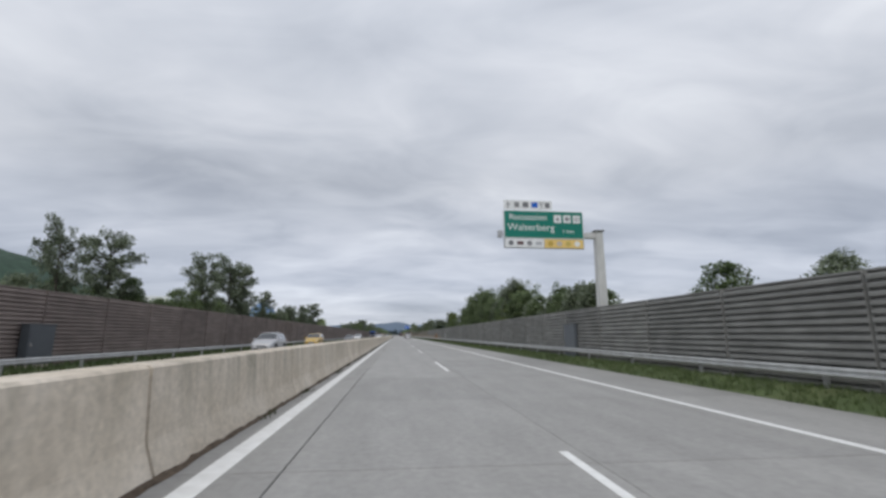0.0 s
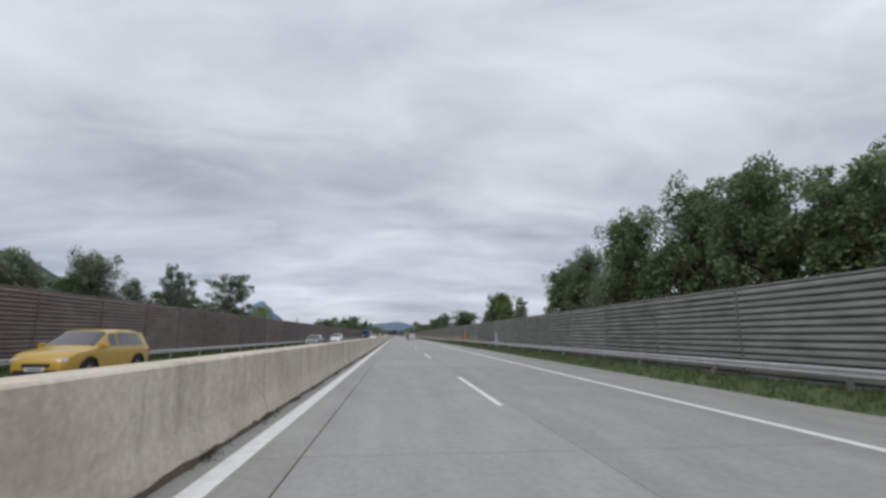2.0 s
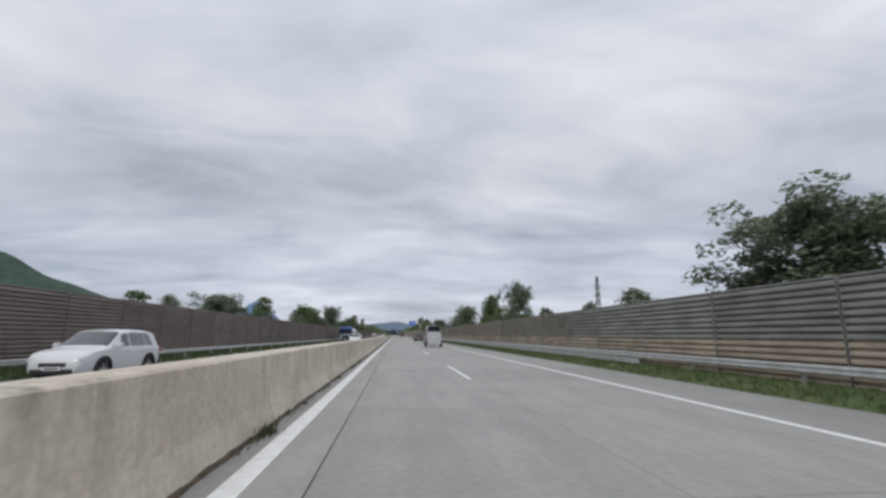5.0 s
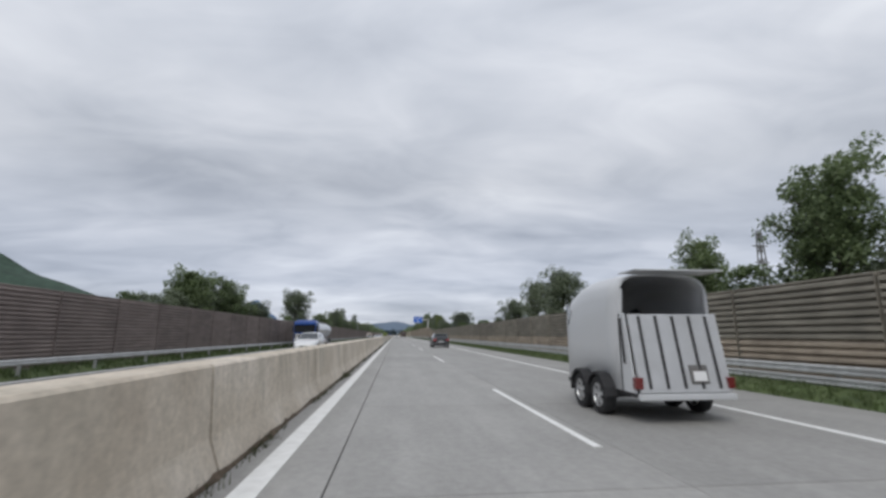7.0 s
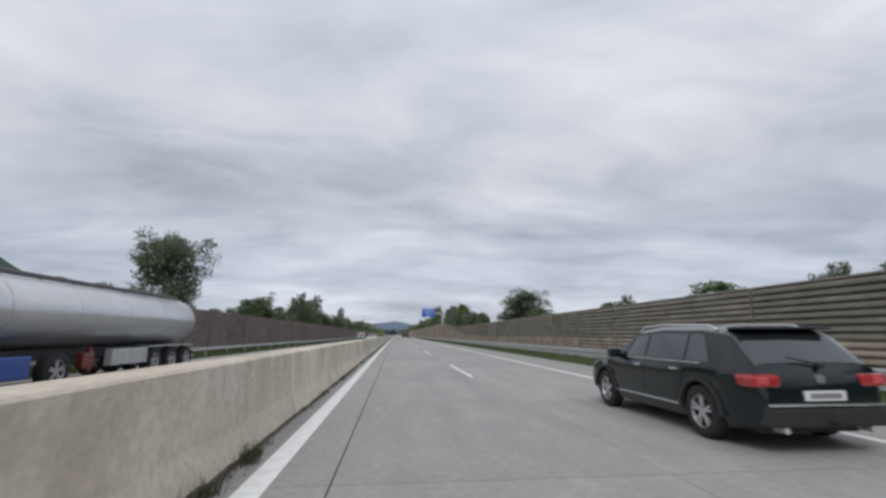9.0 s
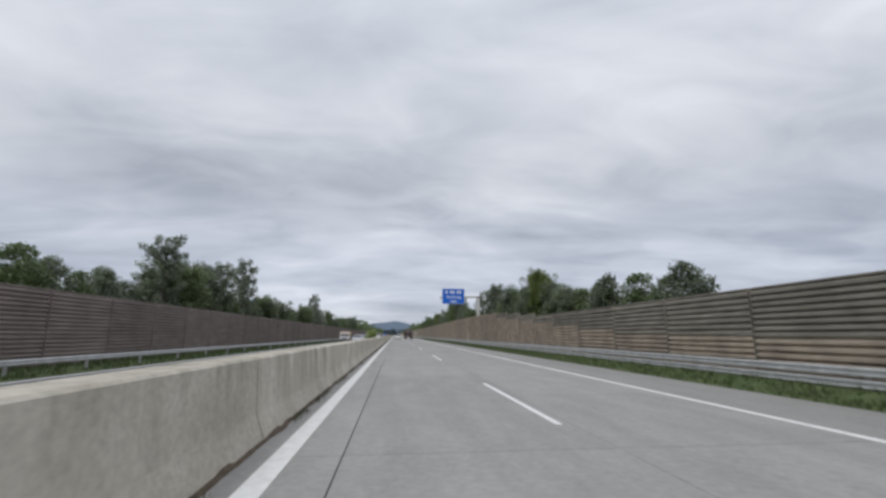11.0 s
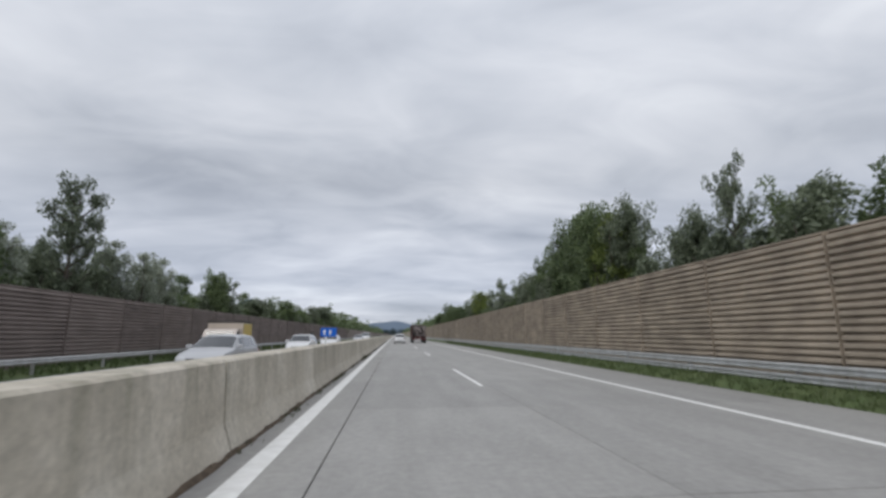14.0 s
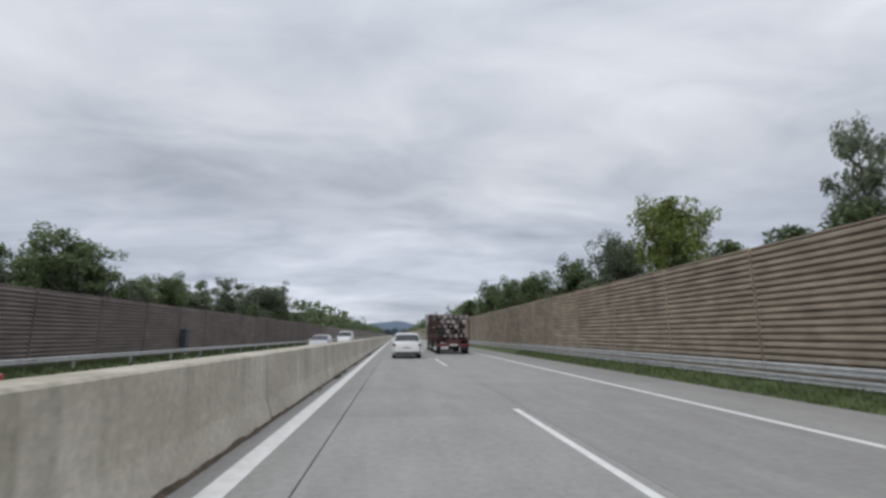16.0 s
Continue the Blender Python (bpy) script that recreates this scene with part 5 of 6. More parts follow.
def tanker(x, front):
    """A blue tractor with a steel tank trailer, built facing +y from its nose at y = 0 backwards."""
    root = tagged(new("tank_truck"), "royal blue lorry pulling a shiny steel tank trailer", "truck", "oncoming traffic")
    part("cab", boxed(-1.22, 1.22, -2.2, 0.0, 0.45, 3.0, bevel=0.13), PAINT_BLUE, root, "royal blue driver's cab")
    part("roof_deflector", boxed(-1.05, 1.05, -2.1, -0.5, 2.95, 3.16, bevel=0.09), PAINT_BLUE, root)
    part("windscreen", boxed(-1.14, 1.14, -0.06, 0.015, 1.72, 2.62, bevel=0.03), GLASS, root, "dark windscreen")
    part("sun_visor", boxed(-1.12, 1.12, -0.02, 0.14, 2.60, 2.75, bevel=0.03), PAINT_BLUE, root)
    grille = part("grille", boxed(-1.12, 1.12, -0.04, 0.022, 0.74, 1.62, bevel=0.04), TRIM, root, "black radiator grille")
    part("grille_bar", boxed(-0.98, 0.98, 0.021, 0.045, 1.46, 1.56, bevel=0.01), PAINT_WHITE_CAR, grille, "white strip above the grille")
    for side in (-1, 1):
        slant = pose(side * 0.80, 0.035, 1.22, 0, side * 32, 0)
        part("grille_wing", boxed(-0.09, 0.09, -0.02, 0.012, -0.27, 0.27, bevel=0.01, m=slant), PAINT_WHITE_CAR, grille, "slanting white wing")
    for side in (-1, 1):
        a, b = sorted((side * 1.222, side * 1.236))
        part("cab_door", boxed(a, b, -1.25, -0.18, 0.95, 2.62, bevel=0.004), PAINT_BLUE, root)
        part("door_step", boxed(min(a, b) - 0.02, max(a, b) + 0.02, -1.15, -0.3, 0.55, 0.62, bevel=0.01), TRIM, root, "black cab step")
    for k in range(3):
        part("grille_slot", boxed(-0.55, 0.55, 0.021, 0.03, 0.86 + 0.17 * k, 0.89 + 0.17 * k, bevel=0.004), POST_STEEL, grille, "dark grille slot")
    horn = bmesh.new()
    tube(horn, (0.2, -0.9, 3.1), (0.2, -0.9, 3.62), 0.035, 0.02, seg=8)
    part("aerial", horn, TRIM, root, "thin roof aerial")
    part("lower_bumper", boxed(-0.95, 0.95, -0.2, 0.056, 0.38, 0.5, bevel=0.02), TRIM, root, "black lower bumper slot")
    part("bumper", boxed(-1.24, 1.24, -0.35, 0.05, 0.35, 0.72, bevel=0.06), DARK_BLUE, root, "very dark blue bumper")
    pl = part("number_plate", boxed(-0.26, 0.26, 0.045, 0.065, 0.50, 0.61, bevel=0.004), PLATE, root, "white number plate")
    part("plate_bar", boxed(-0.2, 0.2, 0.0655, 0.069, 0.53, 0.58), PLATE_BAR, pl)
    for side in (-1, 1):
        a, b = sorted((side * 0.78, side * 1.15))
        part("headlamp", boxed(a, b, -0.10, 0.065, 0.62, 0.84, bevel=0.03), CLEAR_LAMP, root, "clear headlamp")
        a, b = sorted((side * 1.17, side * 1.232))
        part("side_window", boxed(a, b, -1.05, -0.25, 1.75, 2.5, bevel=0.02), GLASS, root, "dark side window")
        a, b = sorted((side * 1.25, side * 1.45))
        part("wing_mirror", boxed(a, b, -0.15, -0.02, 1.75, 2.45, bevel=0.04), TRIM, root, "black tall mirror")
        a, b = sorted((side * 0.95, side * 1.235))
        part("side_skirt", boxed(a, b, -3.6, -1.9, 0.40, 0.95, bevel=0.04), PAINT_BLUE, root)
        for yw in (-1.0, -4.6):
            wheel(root, side * 1.05, yw, 0.5, 0.3)
        for yw in (-9.6, -10.9, -12.2):
            wheel(root, side * 1.05, yw, 0.5, 0.34)
        bm = bmesh.new()
        for yw in (-9.6, -10.9, -12.2):
            box(bm, min(side * 0.85, side * 1.24), max(side * 0.85, side * 1.24), yw - 0.55, yw + 0.55, 1.03, 1.07, bevel=0.01)
        part("mudguards", bm, GALV, root, "steel mudguards")
    part("chassis", boxed(-0.45, 0.45, -13.0, -2.0, 0.75, 1.05, bevel=0.02), TRIM, root, "dark chassis rails")
    bm = bmesh.new()
    n = 28
    rows = [(-2.34, 0.35), (-2.40, 0.66), (-2.50, 0.86), (-2.64, 0.96), (-2.82, 1.0), (-12.7, 1.0), (-12.86, 0.94), (-12.96, 0.8), (-13.02, 0.5)]
    rings = [[bm.verts.new((1.22 * s2 * math.cos(2 * math.pi * k / n), yy, 2.06 + 0.98 * s2 * math.sin(2 * math.pi * k / n))) for k in range(n)] for yy, s2 in rows]
    for a, b in zip(rings, rings[1:]):
        for k in range(n):
            bm.faces.new((a[k], a[(k + 1) % n], b[(k + 1) % n], b[k]))
    bm.faces.new(rings[0])
    bm.faces.new(list(reversed(rings[-1])))
    tank = plain("tank", bm, TANK_STEEL, root, "brushed steel tank")
    for k in range(5):
        bm = bmesh.new()
        yy = -2.84 - 2.45 * k
        pts = [(1.23 * math.cos(2 * math.pi * j / n), 2.06 + 0.99 * math.sin(2 * math.pi * j / n)) for j in range(n)]
        a = [bm.verts.new((px, yy - 0.03, pz)) for px, pz in pts]
        b = [bm.verts.new((px, yy + 0.03, pz)) for px, pz in pts]
        for j in range(n):
            bm.faces.new((a[j], a[(j + 1) % n], b[(j + 1) % n], b[j]))
        bm.faces.new(a)
        bm.faces.new(list(reversed(b)))
        part("tank_hoop", bm, TANK_STEEL, tank)
    part("walkway", boxed(-0.34, 0.34, -12.4, -3.0, 3.02, 3.09, bevel=0.01), POST_STEEL, root, "dark steel walkway on the tank")
    for k in range(5):
        bm = bmesh.new()
        yy = -3.9 - 1.95 * k
        tube(bm, (0.0, yy, 3.05), (0.0, yy, 3.17), 0.24, 0.21, seg=16)
        tube(bm, (0.0, yy, 3.165), (0.0, yy, 3.20), 0.13, seg=12)
        part("manhole", bm, POST_STEEL, tank, "dark steel manhole lid")
    for side in (-1, 1):
        bm = bmesh.new()
        tube(bm, (side * 0.55, -3.0, 3.06), (side * 0.55, -12.3, 3.06), 0.035, seg=8)
        for k in range(8):
            tube(bm, (side * 0.55, -3.1 - 1.3 * k, 2.88), (side * 0.55, -3.1 - 1.3 * k, 3.06), 0.02, seg=6)
        part("spill_rail", bm, POST_STEEL, tank, "dark spill rail along the top")
    bm = bmesh.new()
    tube(bm, (0.3, -11.2, 3.08), (0.3, -11.2, 3.75), 0.07, 0.05, seg=8)
    box(bm, 0.16, 0.44, -11.3, -11.1, 3.08, 3.22, bevel=0.02)
    part("vent_post", bm, POST_STEEL, tank, "dark vent post on the tank")
    for side in (-1, 1):
        a, b = sorted((side * 0.98, side * 1.23))
        part("hose_locker", boxed(a, b, -9.0, -6.9, 0.50, 1.02, bevel=0.03), GALV, root, "steel hose locker")
        part("landing_leg", boxed(min(side * 0.8, side * 0.92), max(side * 0.8, side * 0.92), -6.4, -6.25, 0.35, 1.1, bevel=0.015), DARK_RED, root, "dark red landing leg")
        part("fire_box", boxed(min(side * 1.0, side * 1.2), max(side * 1.0, side * 1.2), -6.05, -5.55, 0.5, 0.95, bevel=0.03), DARK_RED, root, "dark red extinguisher box")
    bm = bmesh.new()
    box(bm, -1.15, 1.15, -13.08, -12.98, 0.48, 0.62, bevel=0.02)
    part("rear_underrun_bar", bm, GALV, root, "steel underrun bar")
    for side in (-1, 1):
        a, b = sorted((side * 0.75, side * 1.1))
        part("tail_lamp", boxed(a, b, -13.10, -13.0, 0.68, 0.80, bevel=0.02), RED_LAMP, root, "red tail lamp")
    root.matrix_basis = pose(x, front, -0.112, 0, 0, 180)


tanker(-10.75, 209.4)


def box_truck(x, front):
    """A short lorry with a low bonnet and a box body, facing +y from its nose backwards."""
    root = tagged(new("box_truck"), "small beige box lorry with a yellow side panel", "truck", "oncoming traffic")
    part("bonnet", boxed(-0.92, 0.92, -0.75, 0.0, 0.42, 1.08, bevel=0.12), PAINT_WHITE_CAR, root, "white bonnet and wings")
    cab = bmesh.new()
    prof = [(-0.35, 1.02), (-0.78, 1.72), (-0.95, 1.80), (-1.45, 1.82), (-1.45, 0.42), (-0.35, 0.42)]
    rows = [[cab.verts.new((px, yy, zz)) for yy, zz in prof] for px in (-0.92, 0.92)]
    for k in range(6):
        cab.faces.new((rows[0][k], rows[0][(k + 1) % 6], rows[1][(k + 1) % 6], rows[1][k]))
    cab.faces.new(rows[0])
    cab.faces.new(list(reversed(rows[1])))
    part("cab", cab, PALE_CAB, root, "beige driver's cab")
    slope = math.degrees(math.atan2(0.43, 0.70))
    part("windscreen", boxed(-0.78, 0.78, -0.01, 0.012, 0.08, 0.74, bevel=0.008, m=pose(0, -0.36, 1.02, slope, 0, 0)), GLASS, root, "dark sloping windscreen")
    body = part("box_body", boxed(-1.04, 1.04, -3.3, -1.5, 0.72, 2.2, bevel=0.03), BOX_BEIGE, root, "beige box body")
    part("box_rim", boxed(-1.06, 1.06, -3.32, -1.48, 2.19, 2.25, bevel=0.012), TRIM, body, "dark roof rim")
    part("grille", boxed(-0.55, 0.55, -0.04, 0.012, 0.60, 0.86, bevel=0.02), TRIM, root, "black radiator grille")
    part("bumper", boxed(-0.95, 0.95, -0.18, 0.05, 0.36, 0.54, bevel=0.04), TRIM, root, "black front bumper")
    for side in (-1, 1):
        a, b = sorted((side * 1.038, side * 1.052))
        part("side_panel", boxed(a, b, -3.2, -1.62, 1.32, 2.14, bevel=0.003), BOX_YELLOW, body, "yellow side panel")
        part("panel_bar", boxed(a, b, -3.2, -1.62, 1.20, 1.29, bevel=0.003), RUST, body, "brown bar below the panel")
        for yw in (-0.62, -2.75):
            wheel(root, side * 0.86, yw, 0.36, 0.22)
        a, b = sorted((side * 0.60, side * 0.88))
        part("headlamp", boxed(a, b, -0.12, 0.018, 0.66, 0.84, bevel=0.03), CLEAR_LAMP, root, "clear headlamp")
        a, b = sorted((side * 0.90, side * 0.93))
        part("side_window", boxed(a, b, -1.36, -0.84, 1.16, 1.66, bevel=0.01), GLASS, root, "dark side window")
        a, b = sorted((side * 0.95, side * 1.14))
        part("wing_mirror", boxed(a, b, -0.86, -0.74, 1.16, 1.42, bevel=0.03), TRIM, root, "black wing mirror")
    part("chassis", boxed(-0.7, 0.7, -3.2, -0.3, 0.42, 0.70, bevel=0.02), TRIM, root, "dark chassis")
    root.matrix_basis = pose(x, front, -0.112, 0, 0, 180)


box_truck(-10.7, 338.8)


# ================= signs =================
def lettering(text, size, parent, m, mat, name="lettering", width=None):
    cu = bpy.data.curves.new(name, "FONT")
    cu.body, cu.size, cu.extrude, cu.align_x, cu.align_y = text, size, 0.003, "LEFT", "BOTTOM"
    ob = new(name, cu)
    deps = bpy.context.evaluated_depsgraph_get()
    me = bpy.data.meshes.new_from_object(ob.evaluated_get(deps))
    bpy.data.objects.remove(ob)
    me.materials.clear()
    me.materials.append(mat)
    if width:
        xs = [v.co.x for v in me.vertices]
        k = width / (max(xs) - min(xs))
        for v in me.vertices:
            v.co.x *= k
    ob = child(new(name, me), parent, m @ pose(0, 0, 0, 90, 0, 0))
    return ob


def plate(bm, x0, x1, z0, z1, y=0.0, t=0.04):
    return box(bm, x0, x1, y, y + t, z0, z1, bevel=0.008)


def mast(root, x_post, top, x_tip, arm_z):
    bm = bmesh.new()
    bmesh.ops.create_cone(bm, cap_ends=True, segments=4, radius1=0.30, radius2=0.24, depth=top + 0.3, matrix=pose(x_post, 0.45, (top - 0.3) / 2, 0, 0, 45))
    part("post", bm, MAST_PAINT, root, "pale grey square post")
    part("post_cap", boxed(x_post - 0.24, x_post + 0.24, 0.21, 0.69, top - 0.001, top + 0.06, bevel=0.015), POST_STEEL, root, "dark post cap")
    part("arm", boxed(x_tip, x_post + 0.1, 0.33, 0.57, arm_z - 0.14, arm_z + 0.14, bevel=0.02), MAST_PAINT, root, "pale grey cantilever arm")


def service_sign():
    root = tagged(new("motorway_sign"), "green cantilevered service area sign with white and yellow pictogram strips", "road sign")
    x0, x1, z0, z1 = 4.90, 8.68, 5.80, 7.08
    part("back_panel", boxed(x0 - 0.04, x1 + 0.04, 0.02, 0.08, z0 - 0.50, z1 + 0.02, bevel=0.01), SIGN_BACK, root, "aluminium sign back")
    g = part("green_panel", plate(bmesh.new(), x0, x1, z0, z1, -0.02), SIGN_GREEN, root, "green sign panel")
    part("panel_rim", plate(bmesh.new(), x0 - 0.035, x1 + 0.035, z0 - 0.035, z1 + 0.035, -0.012, 0.03), SIGN_WHITE, root, "white panel rim")
    lettering("Raststation", 0.40, g, pose(x0 + 0.22, -0.0205, z0 + 0.78), SIGN_WHITE, width=1.78)
    lettering("Walserberg", 0.46, g, pose(x0 + 0.14, -0.0205, z0 + 0.26), SIGN_WHITE, width=2.25)
    lettering("1 km", 0.26, g, pose(x0 + 2.75, -0.0205, z0 + 0.20), SIGN_WHITE, width=0.52)
    for k in range(3):
        a = x0 + 2.38 + 0.46 * k
        part("pictogram", plate(bmesh.new(), a, a + 0.36, z0 + 0.74, z0 + 1.12, -0.028, 0.012), SIGN_WHITE, g, "white pictogram square")
    for k in range(3):
        a = x0 + 2.38 + 0.46 * k
        bm = bmesh.new()
        if k == 0:
            bmesh.ops.create_cone(bm, cap_ends=True, segments=3, radius1=0.12, radius2=0.12, depth=0.008, matrix=pose(a + 0.18, -0.032, z0 + 0.91, 90, 0, 0))
        elif k == 1:
            box(bm, a + 0.09, a + 0.25, -0.036, -0.0285, z0 + 0.84, z0 + 1.02)
            box(bm, a + 0.27, a + 0.30, -0.036, -0.0285, z0 + 0.84, z0 + 0.98)
        else:
            box(bm, a + 0.06, a + 0.30, -0.036, -0.0285, z0 + 0.86, z0 + 0.90)
            box(bm, a + 0.06, a + 0.30, -0.036, -0.0285, z0 + 0.96, z0 + 1.00)
        part("symbol", bm, PLATE_BAR, g, "dark symbol")
    low = part("lower_strip", plate(bmesh.new(), x0 + 0.02, x0 + 1.86, z0 - 0.47, z0 - 0.06, -0.02), SIGN_WHITE, root, "white strip with symbols")
    yel = part("lower_strip", plate(bmesh.new(), x0 + 1.89, x1 - 0.02, z0 - 0.47, z0 - 0.06, -0.02), SIGN_YELLOW, root, "yellow strip with symbols")
    top_strip = part("upper_strip", plate(bmesh.new(), x0 - 0.02, x0 + 2.32, z1 + 0.08, z1 + 0.52, -0.02), SIGN_WHITE, root, "white strip with service symbols")
    for k in range(4):
        a = x0 + 0.14 + 0.44 * k
        bm = bmesh.new()
        if k % 2:
            box(bm, a, a + 0.30, -0.027, -0.0205, z0 - 0.34, z0 - 0.18)
        else:
            bmesh.ops.create_cone(bm, cap_ends=True, segments=20, radius1=0.12, radius2=0.12, depth=0.006, matrix=pose(a + 0.15, -0.0235, z0 - 0.26, 90, 0, 0))
        part("symbol", bm, (PAINT_GREY, PAINT_RED, PLATE_BAR, PAINT_SILVER)[k], low, "small pictogram")
    for k in range(4):
        a = x0 + 2.02 + 0.43 * k
        bm = bmesh.new()
        bmesh.ops.create_cone(bm, cap_ends=True, segments=20, radius1=0.13, radius2=0.13, depth=0.006, matrix=pose(a + 0.15, -0.0235, z0 - 0.26, 90, 0, 0))
        part("symbol", bm, (PAINT_YELLOW, BOX_BEIGE, BOX_YELLOW, SIGN_WHITE)[k], yel, "small round pictogram")
    # cross, square, wheelchair blue, Y-shaped cutlery
    bm = bmesh.new()
    box(bm, x0 + 0.16, x0 + 0.21, -0.027, -0.0205, z1 + 0.13, z1 + 0.46)
    box(bm, x0 + 0.08, x0 + 0.30, -0.0275, -0.0212, z1 + 0.29, z1 + 0.34)
    part("symbol", bm, PLATE_BAR, top_strip, "dark aircraft-like symbol")
    for a, b, mat2 in ((0.50, 0.72, PLATE_BAR), (0.90, 1.16, PAINT_GREY), (1.32, 1.62, SIGN_BLUE), (1.98, 2.2, PAINT_GREY)):
        part("symbol", plate(bmesh.new(), x0 + a, x0 + b, z1 + 0.18, z1 + 0.43, -0.027, 0.0065), mat2, top_strip, "blue symbol" if mat2 is SIGN_BLUE else "dark symbol")
    bm = bmesh.new()
    tube(bm, (x0 + 1.80, -0.024, z1 + 0.14), (x0 + 1.80, -0.024, z1 + 0.30), 0.02, seg=6)
    tube(bm, (x0 + 1.80, -0.024, z1 + 0.30), (x0 + 1.70, -0.024, z1 + 0.45), 0.02, seg=6)
    tube(bm, (x0 + 1.80, -0.024, z1 + 0.30), (x0 + 1.90, -0.024, z1 + 0.45), 0.02, seg=6)
    part("symbol", bm, PLATE_BAR, top_strip, "dark forked symbol")
    bm = bmesh.new()
    for a in (0.5, 1.7):
        box(bm, x0 + a, x0 + a + 0.06, 0.03, 0.07, z1, z1 + 0.45)
    part("strip_bracket", bm, SIGN_BACK, root)
    part("lamp_box", boxed(x0 - 0.30, x0 - 0.10, 0.0, 0.25, z0 + 0.02, z0 + 0.34, bevel=0.03), SIGN_BACK, root, "grey lamp box at the sign's end")
    part("lamp_bracket", boxed(x0 - 0.12, x0 + 0.05, 0.085, 0.14, z0 + 0.14, z0 + 0.20), SIGN_BACK, root)
    mast(root, 9.62, 6.25, x0 + 0.4, 6.05)
    for k in range(4):
        part("clamp", boxed(x0 + 0.6 + 0.8 * k, x0 + 0.68 + 0.8 * k, 0.075, 0.34, 5.7, 6.5), SIGN_BACK, root)
    root.matrix_basis = pose(0, 20.1, 0)


def town_sign():
    root = tagged(new("motorway_sign"), "blue cantilevered direction sign with white lettering", "road sign")
    x0, x1, z0, z1 = 5.25, 8.02, 5.18, 7.06
    part("back_panel", boxed(x0, x1, 0.02, 0.08, z0, z1, bevel=0.01), SIGN_BACK, root, "aluminium sign back")
    part("panel_rim", plate(bmesh.new(), x0 - 0.03, x1 + 0.03, z0 - 0.03, z1 + 0.03, -0.012, 0.03), SIGN_WHITE, root, "white panel rim")
    b = part("blue_panel", plate(bmesh.new(), x0, x1, z0, z1, -0.02), SIGN_BLUE, root, "blue sign panel")
    lettering("Salzburg", 0.52, b, pose(x0 + 0.52, -0.0205, z0 + 0.58), SIGN_WHITE, width=1.80)
    for a, c in ((0.36, 0.68), (0.96, 1.56), (1.84, 2.38)):
        s = part("route_shield", plate(bmesh.new(), x0 + a, x0 + c, z0 + 1.28, z0 + 1.62, -0.028, 0.012), SIGN_WHITE, b, "white route shield")
        part("shield_bar", boxed(x0 + a + 0.08, x0 + c - 0.08, -0.031, -0.0285, z0 + 1.40, z0 + 1.50), SIGN_BLUE, s, "blue bar on the shield")
    part("text_bar", plate(bmesh.new(), x0 + 1.02, x0 + 1.85, z0 + 0.20, z0 + 0.34, -0.026, 0.01), SIGN_WHITE, b, "white bar of small text")
    part("lamp_box", boxed(x0 - 0.26, x0 - 0.08, 0.0, 0.22, z0 + 0.62, z0 + 0.92, bevel=0.03), SIGN_BACK, root, "grey lamp box at the sign's end")
    part("lamp_bracket", boxed(x0 - 0.1, x0 + 0.05, 0.085, 0.14, z0 + 0.74, z0 + 0.80), SIGN_BACK, root)
    mast(root, 9.86, 5.98, x0 + 0.4, 6.05)
    for k in range(3):
        part("clamp", boxed(x0 + 0.6 + 0.8 * k, x0 + 0.68 + 0.8 * k, 0.075, 0.34, 5.7, 6.5), SIGN_BACK, root)
    root.matrix_basis = pose(0, 300.9, 0)


service_sign()
town_sign()


def median_sign():
    root = tagged(new("median_sign"), "small blue sign with two white arrows on the median barrier", "road sign")
    bm = bmesh.new()
    tube(bm, (0, 0, 0), (0, 0, 0.47), 0.03, seg=10)
    part("post", bm, SIGN_WHITE, root, "white post")
    p = part("blue_panel", plate(bmesh.new(), -0.15, 0.32, 0.24, 0.50, -0.05, 0.02), SIGN_BLUE, root, "blue sign panel")
    for x in (-0.04, 0.13):
        bm = bmesh.new()
        box(bm, x - 0.02, x + 0.02, -0.056, -0.0505, 0.29, 0.38)
        tip = [bm.verts.new(q) for y in (-0.056, -0.0505) for q in ((x - 0.05, y, 0.38), (x + 0.05, y, 0.38), (x, y, 0.45))]
        for f in ((0, 1, 2), (5, 4, 3), (0, 3, 4, 1), (1, 4, 5, 2), (2, 5, 3, 0)):
            bm.faces.new([tip[i] for i in f])
        part("arrow", bm, SIGN_WHITE, p, "white arrow")
    root.matrix_basis = pose(-2.45, 325.2, 1.06)


median_sign()


# ================= boxes and frames at the east wall =================
def cabinet(name, x, y, w, d, h, coat, label, base=-0.1, turn=0):
    root = tagged(new(name), label, "cabinet")
    part("plinth", boxed(-d / 2 - 0.01, d / 2 + 0.01, -w / 2 - 0.03, w / 2 + 0.03, -0.1, 0.12, bevel=0.01), BARRIER, root, "concrete plinth")
    part("housing", boxed(-d / 2, d / 2, -w / 2, w / 2, 0.12, h, bevel=0.015), coat, root)
    part("roof_cap", boxed(-d / 2 - 0.02, d / 2 + 0.02, -w / 2 - 0.04, w / 2 + 0.04, h, h + 0.05, bevel=0.015), coat, root)
    dr = part("door", boxed(-d / 2 - 0.012, -d / 2 + 0.004, -w / 2 + 0.05, w / 2 - 0.05, 0.2, h - 0.06, bevel=0.004), coat, root)
    part("handle", boxed(-d / 2 - 0.035, -d / 2 - 0.010, w / 2 - 0.14, w / 2 - 0.11, h * 0.5, h * 0.5 + 0.14, bevel=0.006), CHROME, dr, "metal handle")
    root.matrix_basis = pose(x, y, base, 0, 0, turn)


